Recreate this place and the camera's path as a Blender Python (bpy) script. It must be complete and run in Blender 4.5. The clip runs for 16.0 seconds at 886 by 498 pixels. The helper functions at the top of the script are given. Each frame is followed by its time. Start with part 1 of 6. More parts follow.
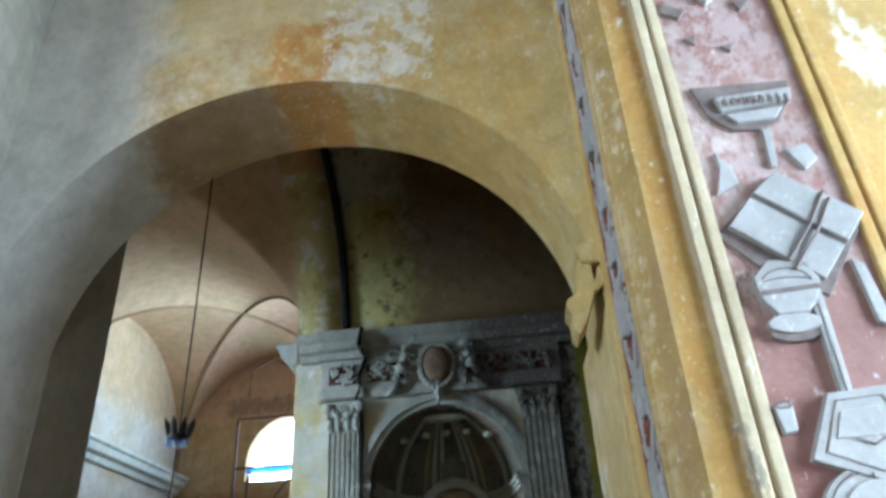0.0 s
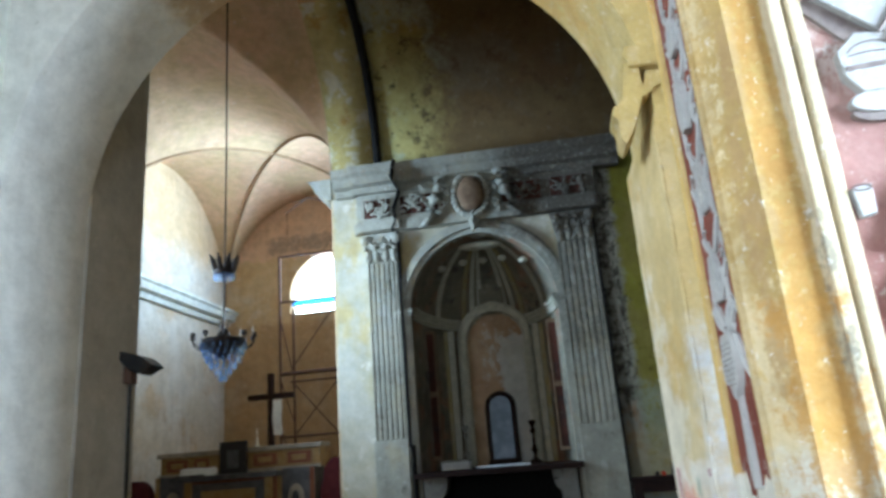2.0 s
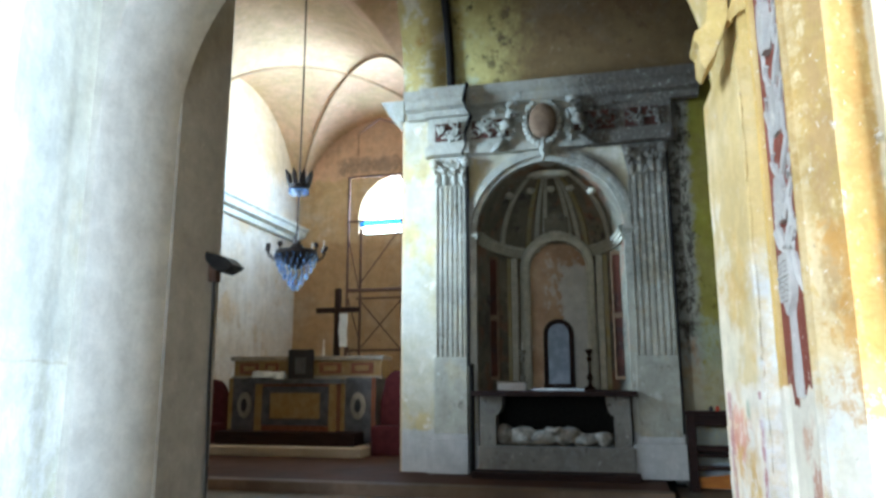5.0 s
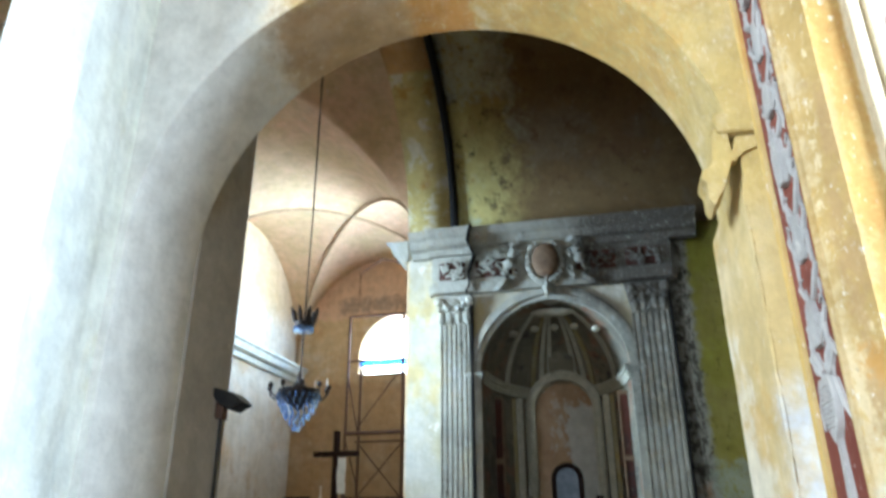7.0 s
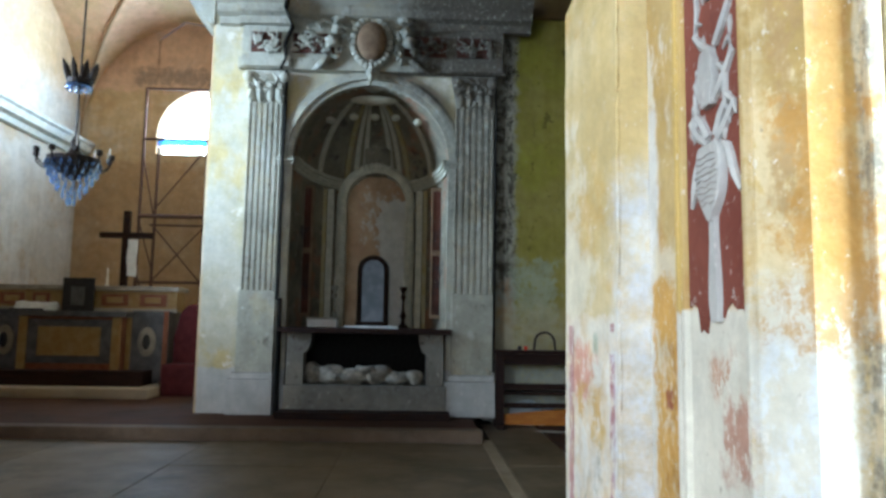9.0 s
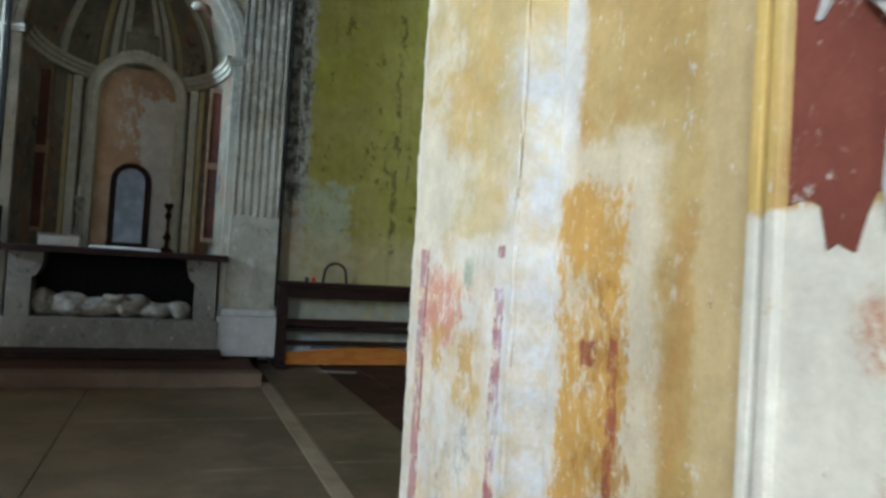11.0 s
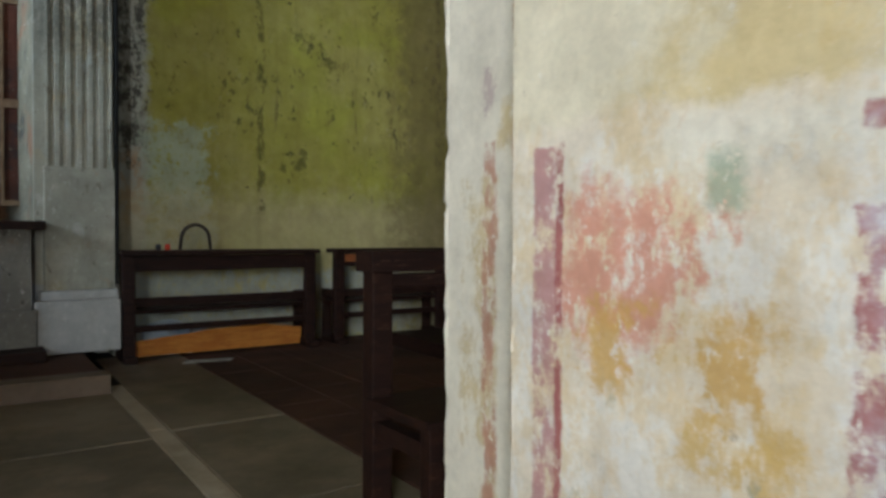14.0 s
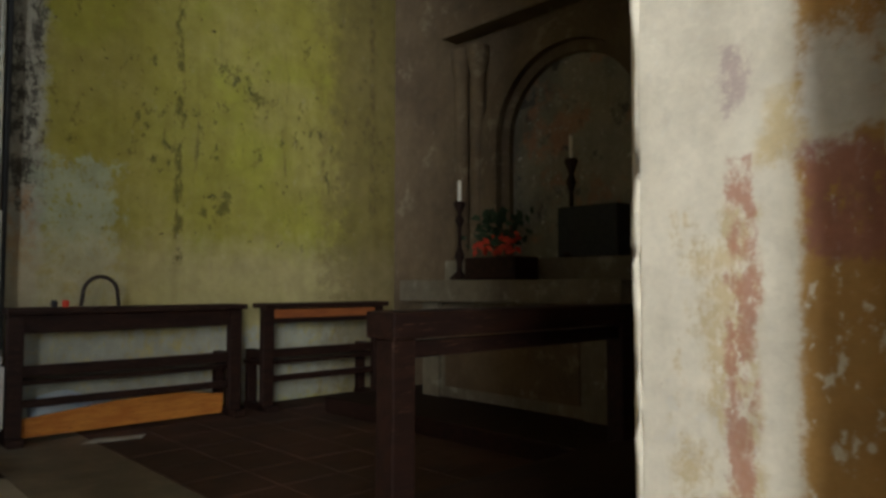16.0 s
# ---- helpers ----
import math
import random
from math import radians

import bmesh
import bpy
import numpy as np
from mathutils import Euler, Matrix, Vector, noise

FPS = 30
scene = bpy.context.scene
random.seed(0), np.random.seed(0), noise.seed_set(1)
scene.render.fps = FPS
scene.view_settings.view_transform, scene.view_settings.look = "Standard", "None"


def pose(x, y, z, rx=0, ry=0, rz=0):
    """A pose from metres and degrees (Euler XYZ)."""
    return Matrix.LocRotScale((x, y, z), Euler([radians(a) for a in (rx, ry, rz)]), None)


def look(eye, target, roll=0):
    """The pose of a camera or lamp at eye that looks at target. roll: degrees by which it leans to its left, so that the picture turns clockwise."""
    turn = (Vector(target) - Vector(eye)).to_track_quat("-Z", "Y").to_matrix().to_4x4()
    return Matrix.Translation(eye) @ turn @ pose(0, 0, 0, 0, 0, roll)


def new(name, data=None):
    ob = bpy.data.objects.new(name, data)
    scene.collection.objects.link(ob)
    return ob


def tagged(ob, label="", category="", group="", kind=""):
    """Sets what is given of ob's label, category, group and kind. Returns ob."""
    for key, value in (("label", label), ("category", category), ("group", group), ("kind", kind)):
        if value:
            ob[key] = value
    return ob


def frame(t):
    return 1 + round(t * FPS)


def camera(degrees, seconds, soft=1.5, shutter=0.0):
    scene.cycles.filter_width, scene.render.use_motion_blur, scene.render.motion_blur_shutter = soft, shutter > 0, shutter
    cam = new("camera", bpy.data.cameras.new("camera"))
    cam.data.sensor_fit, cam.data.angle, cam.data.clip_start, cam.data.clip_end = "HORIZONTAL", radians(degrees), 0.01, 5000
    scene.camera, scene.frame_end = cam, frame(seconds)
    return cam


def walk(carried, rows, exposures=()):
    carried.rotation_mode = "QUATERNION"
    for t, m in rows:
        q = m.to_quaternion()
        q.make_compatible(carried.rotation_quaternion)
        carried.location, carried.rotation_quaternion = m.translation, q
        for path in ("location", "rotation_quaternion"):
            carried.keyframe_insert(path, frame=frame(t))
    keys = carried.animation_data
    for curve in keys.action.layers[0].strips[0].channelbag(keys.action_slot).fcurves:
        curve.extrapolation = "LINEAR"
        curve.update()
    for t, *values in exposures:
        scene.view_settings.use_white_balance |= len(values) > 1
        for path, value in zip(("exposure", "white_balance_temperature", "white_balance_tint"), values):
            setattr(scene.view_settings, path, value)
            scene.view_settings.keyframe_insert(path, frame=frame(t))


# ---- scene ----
cam = camera(64.7, 16.0, soft=3.0, shutter=0.4)
EXPOSURES = [(0, -0.75, 5000, 1), (1.0, -0.45, 5000, 1), (2.0, 0.05, 5000, 1), (3.2, 0.4, 5000, 1), (5.3, 0.55, 5000, 1), (7, 0.45, 5100, 2), (8.5, 0.3, 5100, 2), (10.2, 0.3, 5100, 2), (12.3, 0.2, 5450, 3), (14.5, 0.03, 5700, 4), (16, 0.02, 6150, 6)]
PATH = [
    (0, (0.504, 0.34, 1.534), (0.374, 2.078, 2.515), -3.5),
    (0.5, (0.494, 0.366, 1.51), (0.298, 2.179, 2.333), -2.8),
    (1, (0.489, 0.38, 1.467), (0.34, 2.262, 2.128), -2.4),
    (1.5, (0.452, 0.434, 1.435), (0.304, 2.366, 1.931), -1.9),
    (2, (0.42, 0.464, 1.482), (0.161, 2.366, 2.042), -4.6),
    (2.5, (0.391, 0.369, 1.455), (-0.076, 2.265, 1.887), -3.9),
    (3, (0.374, 0.319, 1.369), (-0.17, 2.223, 1.649), -0.6),
    (3.2, (0.394, 0.298, 1.385), (-0.142, 2.211, 1.613), -2.0),
    (5.3, (0.421, 0.345, 1.376), (-0.024, 2.239, 1.837), 0.1),
    (5.5, (0.419, 0.328, 1.381), (-0.026, 2.196, 1.941), -0.2),
    (6, (0.395, 0.282, 1.37), (-0.062, 2.059, 2.165), -0.8),
    (6.5, (0.371, 0.264, 1.345), (-0.105, 1.999, 2.218), 0.4),
    (7, (0.307, 0.313, 1.327), (-0.114, 2.115, 2.085), -0.2),
    (7.5, (0.268, 0.465, 1.373), (-0.037, 2.373, 1.89), -0.3),
    (8, (0.214, 0.54, 1.348), (0.112, 2.517, 1.634), 1.0),
    (8.5, (0.227, 0.727, 1.327), (0.21, 2.72, 1.492), 0.4),
    (9, (0.243, 0.942, 1.314), (0.319, 2.929, 1.529), 1.0),
    (9.5, (0.127, 1.145, 1.293), (0.272, 3.131, 1.48), 0.8),
    (10, (0.11, 1.378, 1.299), (0.617, 3.308, 1.433), 1.4),
    (12.3, (0.217, 2.666, 1.185), (1.042, 4.488, 1.179), 2.6),
    (12.5, (0.177, 2.75, 1.198), (1.056, 4.546, 1.185), 1.1),
    (13, (0.157, 2.962, 1.179), (1.021, 4.765, 1.137), 1.3),
    (13.5, (0.114, 3.215, 1.186), (1.12, 4.942, 1.13), 1.2),
    (14, (0.144, 3.428, 1.164), (1.279, 5.075, 1.12), 0.3),
    (14.5, (0.148, 3.642, 1.17), (1.181, 5.354, 1.158), 1.1),
    (15, (0.078, 3.862, 1.181), (1.208, 5.512, 1.205), 0.6),
    (15.5, (0.07, 4.028, 1.189), (1.366, 5.549, 1.256), 1.6),
    (16, (0.103, 4.222, 1.18), (1.475, 5.673, 1.281), 0.1),
]
walk(cam, [(t, look(eye, target, roll)) for t, eye, target, roll in PATH],
     exposures=EXPOSURES)

# ---- world and light ----
world = bpy.data.worlds.new("sky")
scene.world = world
world.use_nodes = True
wn = world.node_tree
sky = wn.nodes.new("ShaderNodeTexSky")
sky.sky_type = "NISHITA"
sky.sun_disc = False
sky.sun_elevation, sky.sun_rotation = radians(67), radians(100)
wn.links.new(sky.outputs[0], wn.nodes["Background"].inputs[0])
wn.nodes["Background"].inputs[1].default_value = 0.10

sun = new("sun", bpy.data.lights.new("sun", "SUN"))
sun.data.energy, sun.data.angle, sun.data.color = 3.0, radians(0.5), (1.0, 0.95, 0.88)
sun.matrix_world = look((5, -1, 12), (0, 0, 0))


def window_light(name, eye, target, w, h, power, color, spread=180):
    lamp = new(name, bpy.data.lights.new(name, "AREA"))
    lamp.data.shape, lamp.data.size, lamp.data.size_y = "RECTANGLE", w, h
    lamp.data.energy, lamp.data.color = power, color
    lamp.data.spread = radians(spread)
    lamp.matrix_world = look(eye, target)
    return lamp


window_light("door_daylight", (-0.6, -2.9, 2.0), (-0.6, 0, 1.95), 2.2, 3.4, 110, (1.0, 0.98, 0.94))
window_light("aisle_window_daylight", (5.1, 1.05, 2.5), (-2.4, 3.0, 1.6), 2.4, 2.6, 620, (0.95, 0.98, 1.0), 110)
window_light("nave_west_daylight", (-5.4, -2.9, 3.4), (0.4, 5.0, 3.2), 2.6, 3.4, 155, (1.0, 0.97, 0.93), 66)
window_light("apse_daylight", (-4.72, 16.9, 5.95), (-5.2, 12, 5.4), 1.9, 1.1, 80, (0.66, 0.82, 1.0))
window_light("chancel_side_daylight", (-2.75, 14.2, 6.6), (-7.5, 13.0, 7.2), 1.6, 1.8, 130, (0.78, 0.89, 1.0), 85)
window_light("nave_daylight", (-7.75, 7.7, 4.5), (-2.75, 10.7, 3.9), 1.5, 2.0, 145, (0.80, 0.90, 1.0), 56)


# ---- materials ----
class Net:
    """Small builder for one node material."""

    def __init__(self, name):
        self.mat = bpy.data.materials.new(name)
        self.mat.use_nodes = True
        self.nt = self.mat.node_tree
        self.bsdf = self.nt.nodes["Principled BSDF"]
        geo = self.nt.nodes.new("ShaderNodeNewGeometry")
        self.pos = geo.outputs["Position"]
        sep = self.nt.nodes.new("ShaderNodeSeparateXYZ")
        self.nt.links.new(self.pos, sep.inputs[0])
        self.axis = {"x": sep.outputs[0], "y": sep.outputs[1], "z": sep.outputs[2]}

    def put(self, socket, value):
        if isinstance(value, (int, float)):
            socket.default_value = value
        elif isinstance(value, tuple):
            socket.default_value = (*value, 1.0)[:4] if len(value) == 3 and socket.type == "RGBA" else value
        else:
            self.nt.links.new(value, socket)

    def math(self, op, a, b=0.0, clamp=False):
        n = self.nt.nodes.new("ShaderNodeMath")
        n.operation, n.use_clamp = op, clamp
        self.put(n.inputs[0], a), self.put(n.inputs[1], b)
        return n.outputs[0]

    def noise(self, scale, detail=5.0, rough=0.6, stretch=(1, 1, 1), shift=0.0, coord=None):
        m = self.nt.nodes.new("ShaderNodeMapping")
        self.put(m.inputs["Vector"], coord or self.pos)
        m.inputs["Scale"].default_value = stretch
        m.inputs["Location"].default_value = (shift, shift * 1.7, shift * 0.6)
        n = self.nt.nodes.new("ShaderNodeTexNoise")
        self.put(n.inputs["Vector"], m.outputs[0])
        n.inputs["Scale"].default_value, n.inputs["Detail"].default_value = scale, detail
        n.inputs["Roughness"].default_value = rough
        return n.outputs[0]

    def step(self, v, lo, hi):
        n = self.nt.nodes.new("ShaderNodeMapRange")
        n.interpolation_type = "SMOOTHSTEP"
        self.put(n.inputs[0], v)
        n.inputs[1].default_value, n.inputs[2].default_value = lo, hi
        return n.outputs[0]

    def mix(self, fac, a, b, kind="MIX"):
        n = self.nt.nodes.new("ShaderNodeMix")
        n.data_type, n.blend_type = "RGBA", kind
        self.put(n.inputs[0], fac), self.put(n.inputs[6], a), self.put(n.inputs[7], b)
        return n.outputs[2]

    def inside(self, ranges, ragged, soft, shift):
        """A mask with ragged edges inside the given ranges along the axes."""
        out = None
        for k, (key, (lo, hi)) in enumerate(ranges.items()):
            wob = self.math("MULTIPLY", self.math("SUBTRACT", self.noise(7.0, 8, 0.72, shift=shift + 3 * k), 0.5), 2.6 * ragged)
            chip = self.math("MULTIPLY", self.math("SUBTRACT", self.noise(48.0, 6, 0.7, shift=shift + 5 * k), 0.5), 0.6 * ragged + 0.008)
            wob = self.math("ADD", wob, chip)
            v = self.math("ADD", self.axis[key], wob)
            m = self.math("MULTIPLY", self.step(v, lo - soft, lo + soft),
                          self.math("SUBTRACT", 1.0, self.step(v, hi - soft, hi + soft)))
            out = m if out is None else self.math("MULTIPLY", out, m)
        return out

    def done(self, color, rough=0.85, bump=0.3, bump_scale=30.0, metal=0.0, height=None):
        self.put(self.bsdf.inputs["Base Color"], color)
        self.put(self.bsdf.inputs["Roughness"], rough)
        self.bsdf.inputs["Metallic"].default_value = metal
        self.bsdf.inputs["Specular IOR Level"].default_value = 0.2
        if bump:
            fine = self.noise(bump_scale, 6, 0.65, shift=2.2)
            coarse = self.noise(bump_scale / 9, 4, 0.55, shift=7.7)
            h = self.math("ADD", self.math("MULTIPLY", fine, 0.35), coarse)
            if height is not None:
                h = self.math("ADD", h, height)
            b = self.nt.nodes.new("ShaderNodeBump")
            b.inputs["Strength"].default_value, b.inputs["Distance"].default_value = bump, 0.02
            self.put(b.inputs["Height"], h)
            self.put(self.bsdf.inputs["Normal"], b.outputs[0])
        return self.mat


def plaster(name, c1, c2, layers=(), stains=(), rough=0.9, bump=0.45, streak=0.25, chips=0.55):
    """Old plaster: two base tones, stains by noise, painted layers by place, all flaking.
    stains: (colour, scale, low, high, amount, stretch). layers: (ranges, colour, ragged, soft, amount, flake)."""
    n = Net(name)
    col = n.mix(n.step(n.noise(1.1, 6, 0.65), 0.35, 0.65), c1, c2)
    high = n.math("MULTIPLY", n.noise(2.3, 4, 0.5, shift=51.0), 0.8)
    for k, (c, scale, lo, hi, amount, stretch) in enumerate(stains):
        m = n.step(n.noise(scale, 8, 0.68, stretch, shift=11.3 * (k + 1)), lo, hi)
        col = n.mix(n.math("MULTIPLY", m, amount), col, c)
    for k, (ranges, c, ragged, soft, amount, flake) in enumerate(layers):
        m = n.inside(ranges, ragged, soft, 5.1 * (k + 1))
        if flake:
            m = n.math("MULTIPLY", m, n.step(n.noise(9.0, 10, 0.76, (1, 1, 0.6), shift=3.9 * (k + 2)), flake - 0.05, flake + 0.05))
            m = n.math("MULTIPLY", m, n.step(n.noise(34.0, 6, 0.7, (1, 1, 0.55), shift=6.3 * (k + 1)), 0.37, 0.44))
        col = n.mix(n.math("MULTIPLY", m, amount), col, c)
    if streak:
        v = n.step(n.noise(9.0, 5, 0.6, (1, 1, 0.07), shift=21.0), 0.40, 0.75)
        col = n.mix(n.math("MULTIPLY", v, streak), col, (0.75, 0.72, 0.66), "MULTIPLY")
    if chips:
        chip = n.step(n.noise(13.0, 10, 0.78, (1, 1, 0.7), shift=31.0), 0.595, 0.65)
        col = n.mix(n.math("MULTIPLY", chip, chips), col, (0.74, 0.71, 0.65))
        high = n.math("SUBTRACT", high, n.math("MULTIPLY", chip, 0.12))
        col = n.mix(n.math("MULTIPLY", n.step(n.noise(17.0, 10, 0.78, shift=37.0), 0.645, 0.68), chips), col, (0.30, 0.24, 0.17))
        fleck = n.step(n.noise(52.0, 5, 0.7, (1, 1, 0.6), shift=43.0), 0.635, 0.66)
        col = n.mix(n.math("MULTIPLY", fleck, 0.7 * chips), col, (0.80, 0.77, 0.70))
    mott = n.noise(4.5, 9, 0.74, shift=41.0)
    col = n.mix(0.55, col, n.mix(n.step(mott, 0.25, 0.75), (0.62, 0.61, 0.58), (1.22, 1.21, 1.18)), "MULTIPLY")
    grain = n.noise(60.0, 4, 0.7, shift=1.0)
    col = n.mix(0.35, col, n.mix(grain, (0.6, 0.6, 0.6), (1.25, 1.25, 1.25)), "MULTIPLY")
    return n.done(col, rough, bump, 38.0, height=high)


def plain(name, c1, c2, scale=8.0, rough=0.7, bump=0.15, metal=0.0, stretch=(1, 1, 1), speck=None):
    n = Net(name)
    col = n.mix(n.step(n.noise(scale, 6, 0.65, stretch), 0.35, 0.65), c1, c2)
    if speck:
        m = n.step(n.noise(scale * 4, 6, 0.7, stretch, shift=4.0), 0.58, 0.66)
        col = n.mix(n.math("MULTIPLY", m, 0.8), col, speck)
    return n.done(col, rough, bump, 40.0, metal)


def glow(name, color, strength):
    n = Net(name)
    n.bsdf.inputs["Base Color"].default_value = (*color, 1)
    n.bsdf.inputs["Emission Color"].default_value = (*color, 1)
    n.bsdf.inputs["Emission Strength"].default_value = strength
    return n.mat


WHITE, CREAM = (0.74, 0.70, 0.60), (0.70, 0.60, 0.42)
OCHRE, ORANGE = (0.55, 0.36, 0.11), (0.50, 0.25, 0.06)
MAUVE, RED = (0.36, 0.12, 0.12), (0.27, 0.075, 0.05)
RUST, PINK = (0.42, 0.16, 0.06), (0.62, 0.30, 0.22)

# aisle arch: ochre crown, white flank, painted panel on its jamb
MAT_ARCH = plaster(
    "arch_plaster", (0.64, 0.54, 0.33), (0.58, 0.45, 0.21),
    stains=[((0.75, 0.70, 0.57), 0.9, 0.50, 0.58, 0.75, (1, 1, 1)), (OCHRE, 1.6, 0.56, 0.66, 0.6, (1, 1, 1)),
            ((0.50, 0.42, 0.28), 5.0, 0.60, 0.70, 0.4, (1, 1, 1))],
    layers=[({"x": (0.0, 1.3), "z": (2.9, 6)}, (0.50, 0.38, 0.13), 0.35, 0.12, 0.75, 0.40),
            ({"x": (-4, -1.75)}, (0.72, 0.71, 0.67), 0.25, 0.25, 0.95, 0),
            ({"x": (-0.95, 0.9), "y": (3.72, 5), "z": (3.6, 5.4)}, OCHRE, 0.3, 0.10, 0.8, 0.46),
            ({"x": (-0.85, -0.38), "y": (3.74, 5), "z": (4, 5.4)}, ORANGE, 0.14, 0.03, 0.85, 0.38),
            ({"x": (-1.75, -0.85), "y": (3.78, 5), "z": (4, 5.4)}, (0.40, 0.26, 0.13), 0.15, 0.08, 0.75, 0),
            ({"x": (-0.45, 0.25), "y": (3, 3.77), "z": (4.78, 5.7)}, WHITE, 0.2, 0.03, 0.9, 0),
            ({"x": (0.9, 1.4), "y": (3.77, 4.46), "z": (0, 1.36)}, (0.74, 0.66, 0.55), 0.06, 0.02, 0.85, 0),
            ({"x": (0.9, 1.4), "y": (3.77, 4.46), "z": (0.0, 1.30)}, (0.76, 0.73, 0.68), 0.10, 0.03, 0.85, 0.50),
            ({"x": (0.9, 1.4), "y": (3.77, 4.46), "z": (0.4, 1.36)}, (0.68, 0.53, 0.30), 0.08, 0.04, 0.6, 0.52),
            ({"x": (0.9, 1.4), "y": (3.70, 4.12), "z": (1.26, 1.35)}, WHITE, 0.05, 0.03, 0.8, 0.40),
            ({"x": (0.9, 1.4), "y": (4.00, 4.33), "z": (0.98, 1.23)}, PINK, 0.12, 0.04, 0.92, 0.49),
            ({"x": (0.9, 1.4), "y": (3.95, 4.26), "z": (0.90, 1.04)}, (0.58, 0.36, 0.10), 0.10, 0.03, 0.85, 0.49),
            ({"x": (0.9, 1.4), "y": (3.93, 4.08), "z": (0.80, 0.90)}, (0.60, 0.40, 0.12), 0.08, 0.02, 0.8, 0.45),
            ({"x": (0.9, 1.4), "y": (3.99, 4.05), "z": (1.19, 1.28)}, (0.34, 0.40, 0.30), 0.03, 0.015, 0.8, 0.44),
            ({"x": (0.9, 1.4), "y": (3.9, 4.30), "z": (0.2, 0.85)}, (0.34, 0.34, 0.26), 0.2, 0.04, 0.7, 0.57),
            ({"x": (0.9, 1.04), "y": (4.330, 4.385), "z": (-1, 1.32)}, (0.46, 0.24, 0.24), 0.012, 0.004, 0.9, 0.45),
            ({"x": (0.9, 1.04), "y": (4.318, 4.334), "z": (-1, 1.325)}, MAUVE, 0.008, 0.003, 0.95, 0.46),
            ({"x": (0.9, 1.10), "y": (3.80, 3.852), "z": (-1, 1.205)}, MAUVE, 0.018, 0.004, 0.95, 0.46),
            ({"x": (0.9, 1.10), "y": (3.80, 3.846), "z": (1.29, 1.325)}, MAUVE, 0.02, 0.004, 0.9, 0.47),
            ({"x": (1.02, 1.4), "y": (3, 3.775), "z": (-1, 1.95)}, (0.70, 0.75, 0.86), 0.18, 0.12, 0.9, 0)])

# recessed strip behind the arch
MAT_ORDER = plaster(
    "recessed_strip_plaster", (0.68, 0.62, 0.50), (0.64, 0.54, 0.34),
    stains=[((0.76, 0.71, 0.60), 1.4, 0.48, 0.56, 0.75, (1, 1, 1)), ((0.50, 0.42, 0.28), 5.0, 0.60, 0.70, 0.4, (1, 1, 1))],
    layers=[({"x": (0.9, 1.6), "y": (4.47, 4.86), "z": (-1, 2.4)}, (0.76, 0.71, 0.60), 0.03, 0.01, 0.9, 0),
            ({"x": (0.9, 1.6), "y": (4.64, 4.78), "z": (-1, 1.3)}, (0.56, 0.44, 0.22), 0.03, 0.01, 0.7, 0.52),
            ({"x": (0.9, 1.6), "y": (4.47, 4.585), "z": (-1, 2.6)}, (0.46, 0.25, 0.06), 0.03, 0.010, 0.92, 0.30),
            ({"x": (0.9, 1.6), "y": (4.46, 4.585), "z": (1.37, 1.52)}, (0.70, 0.67, 0.61), 0.09, 0.02, 0.95, 0),
            ({"x": (0.9, 1.6), "y": (4.58, 4.64), "z": (1.36, 1.46)}, (0.62, 0.48, 0.22), 0.06, 0.02, 0.7, 0.46),
            ({"x": (0.9, 1.6), "y": (4.645, 4.69), "z": (-1, 1.365)}, (0.46, 0.23, 0.16), 0.03, 0.006, 0.85, 0.47),
            ({"x": (0.9, 1.6), "y": (4.66, 4.69), "z": (1.42, 1.53)}, (0.45, 0.34, 0.34), 0.05, 0.01, 0.7, 0.52),
            ({"x": (0.9, 1.6), "y": (4.46, 4.58), "z": (1.22, 1.37)}, (0.38, 0.17, 0.14), 0.04, 0.01, 0.85, 0.44)])

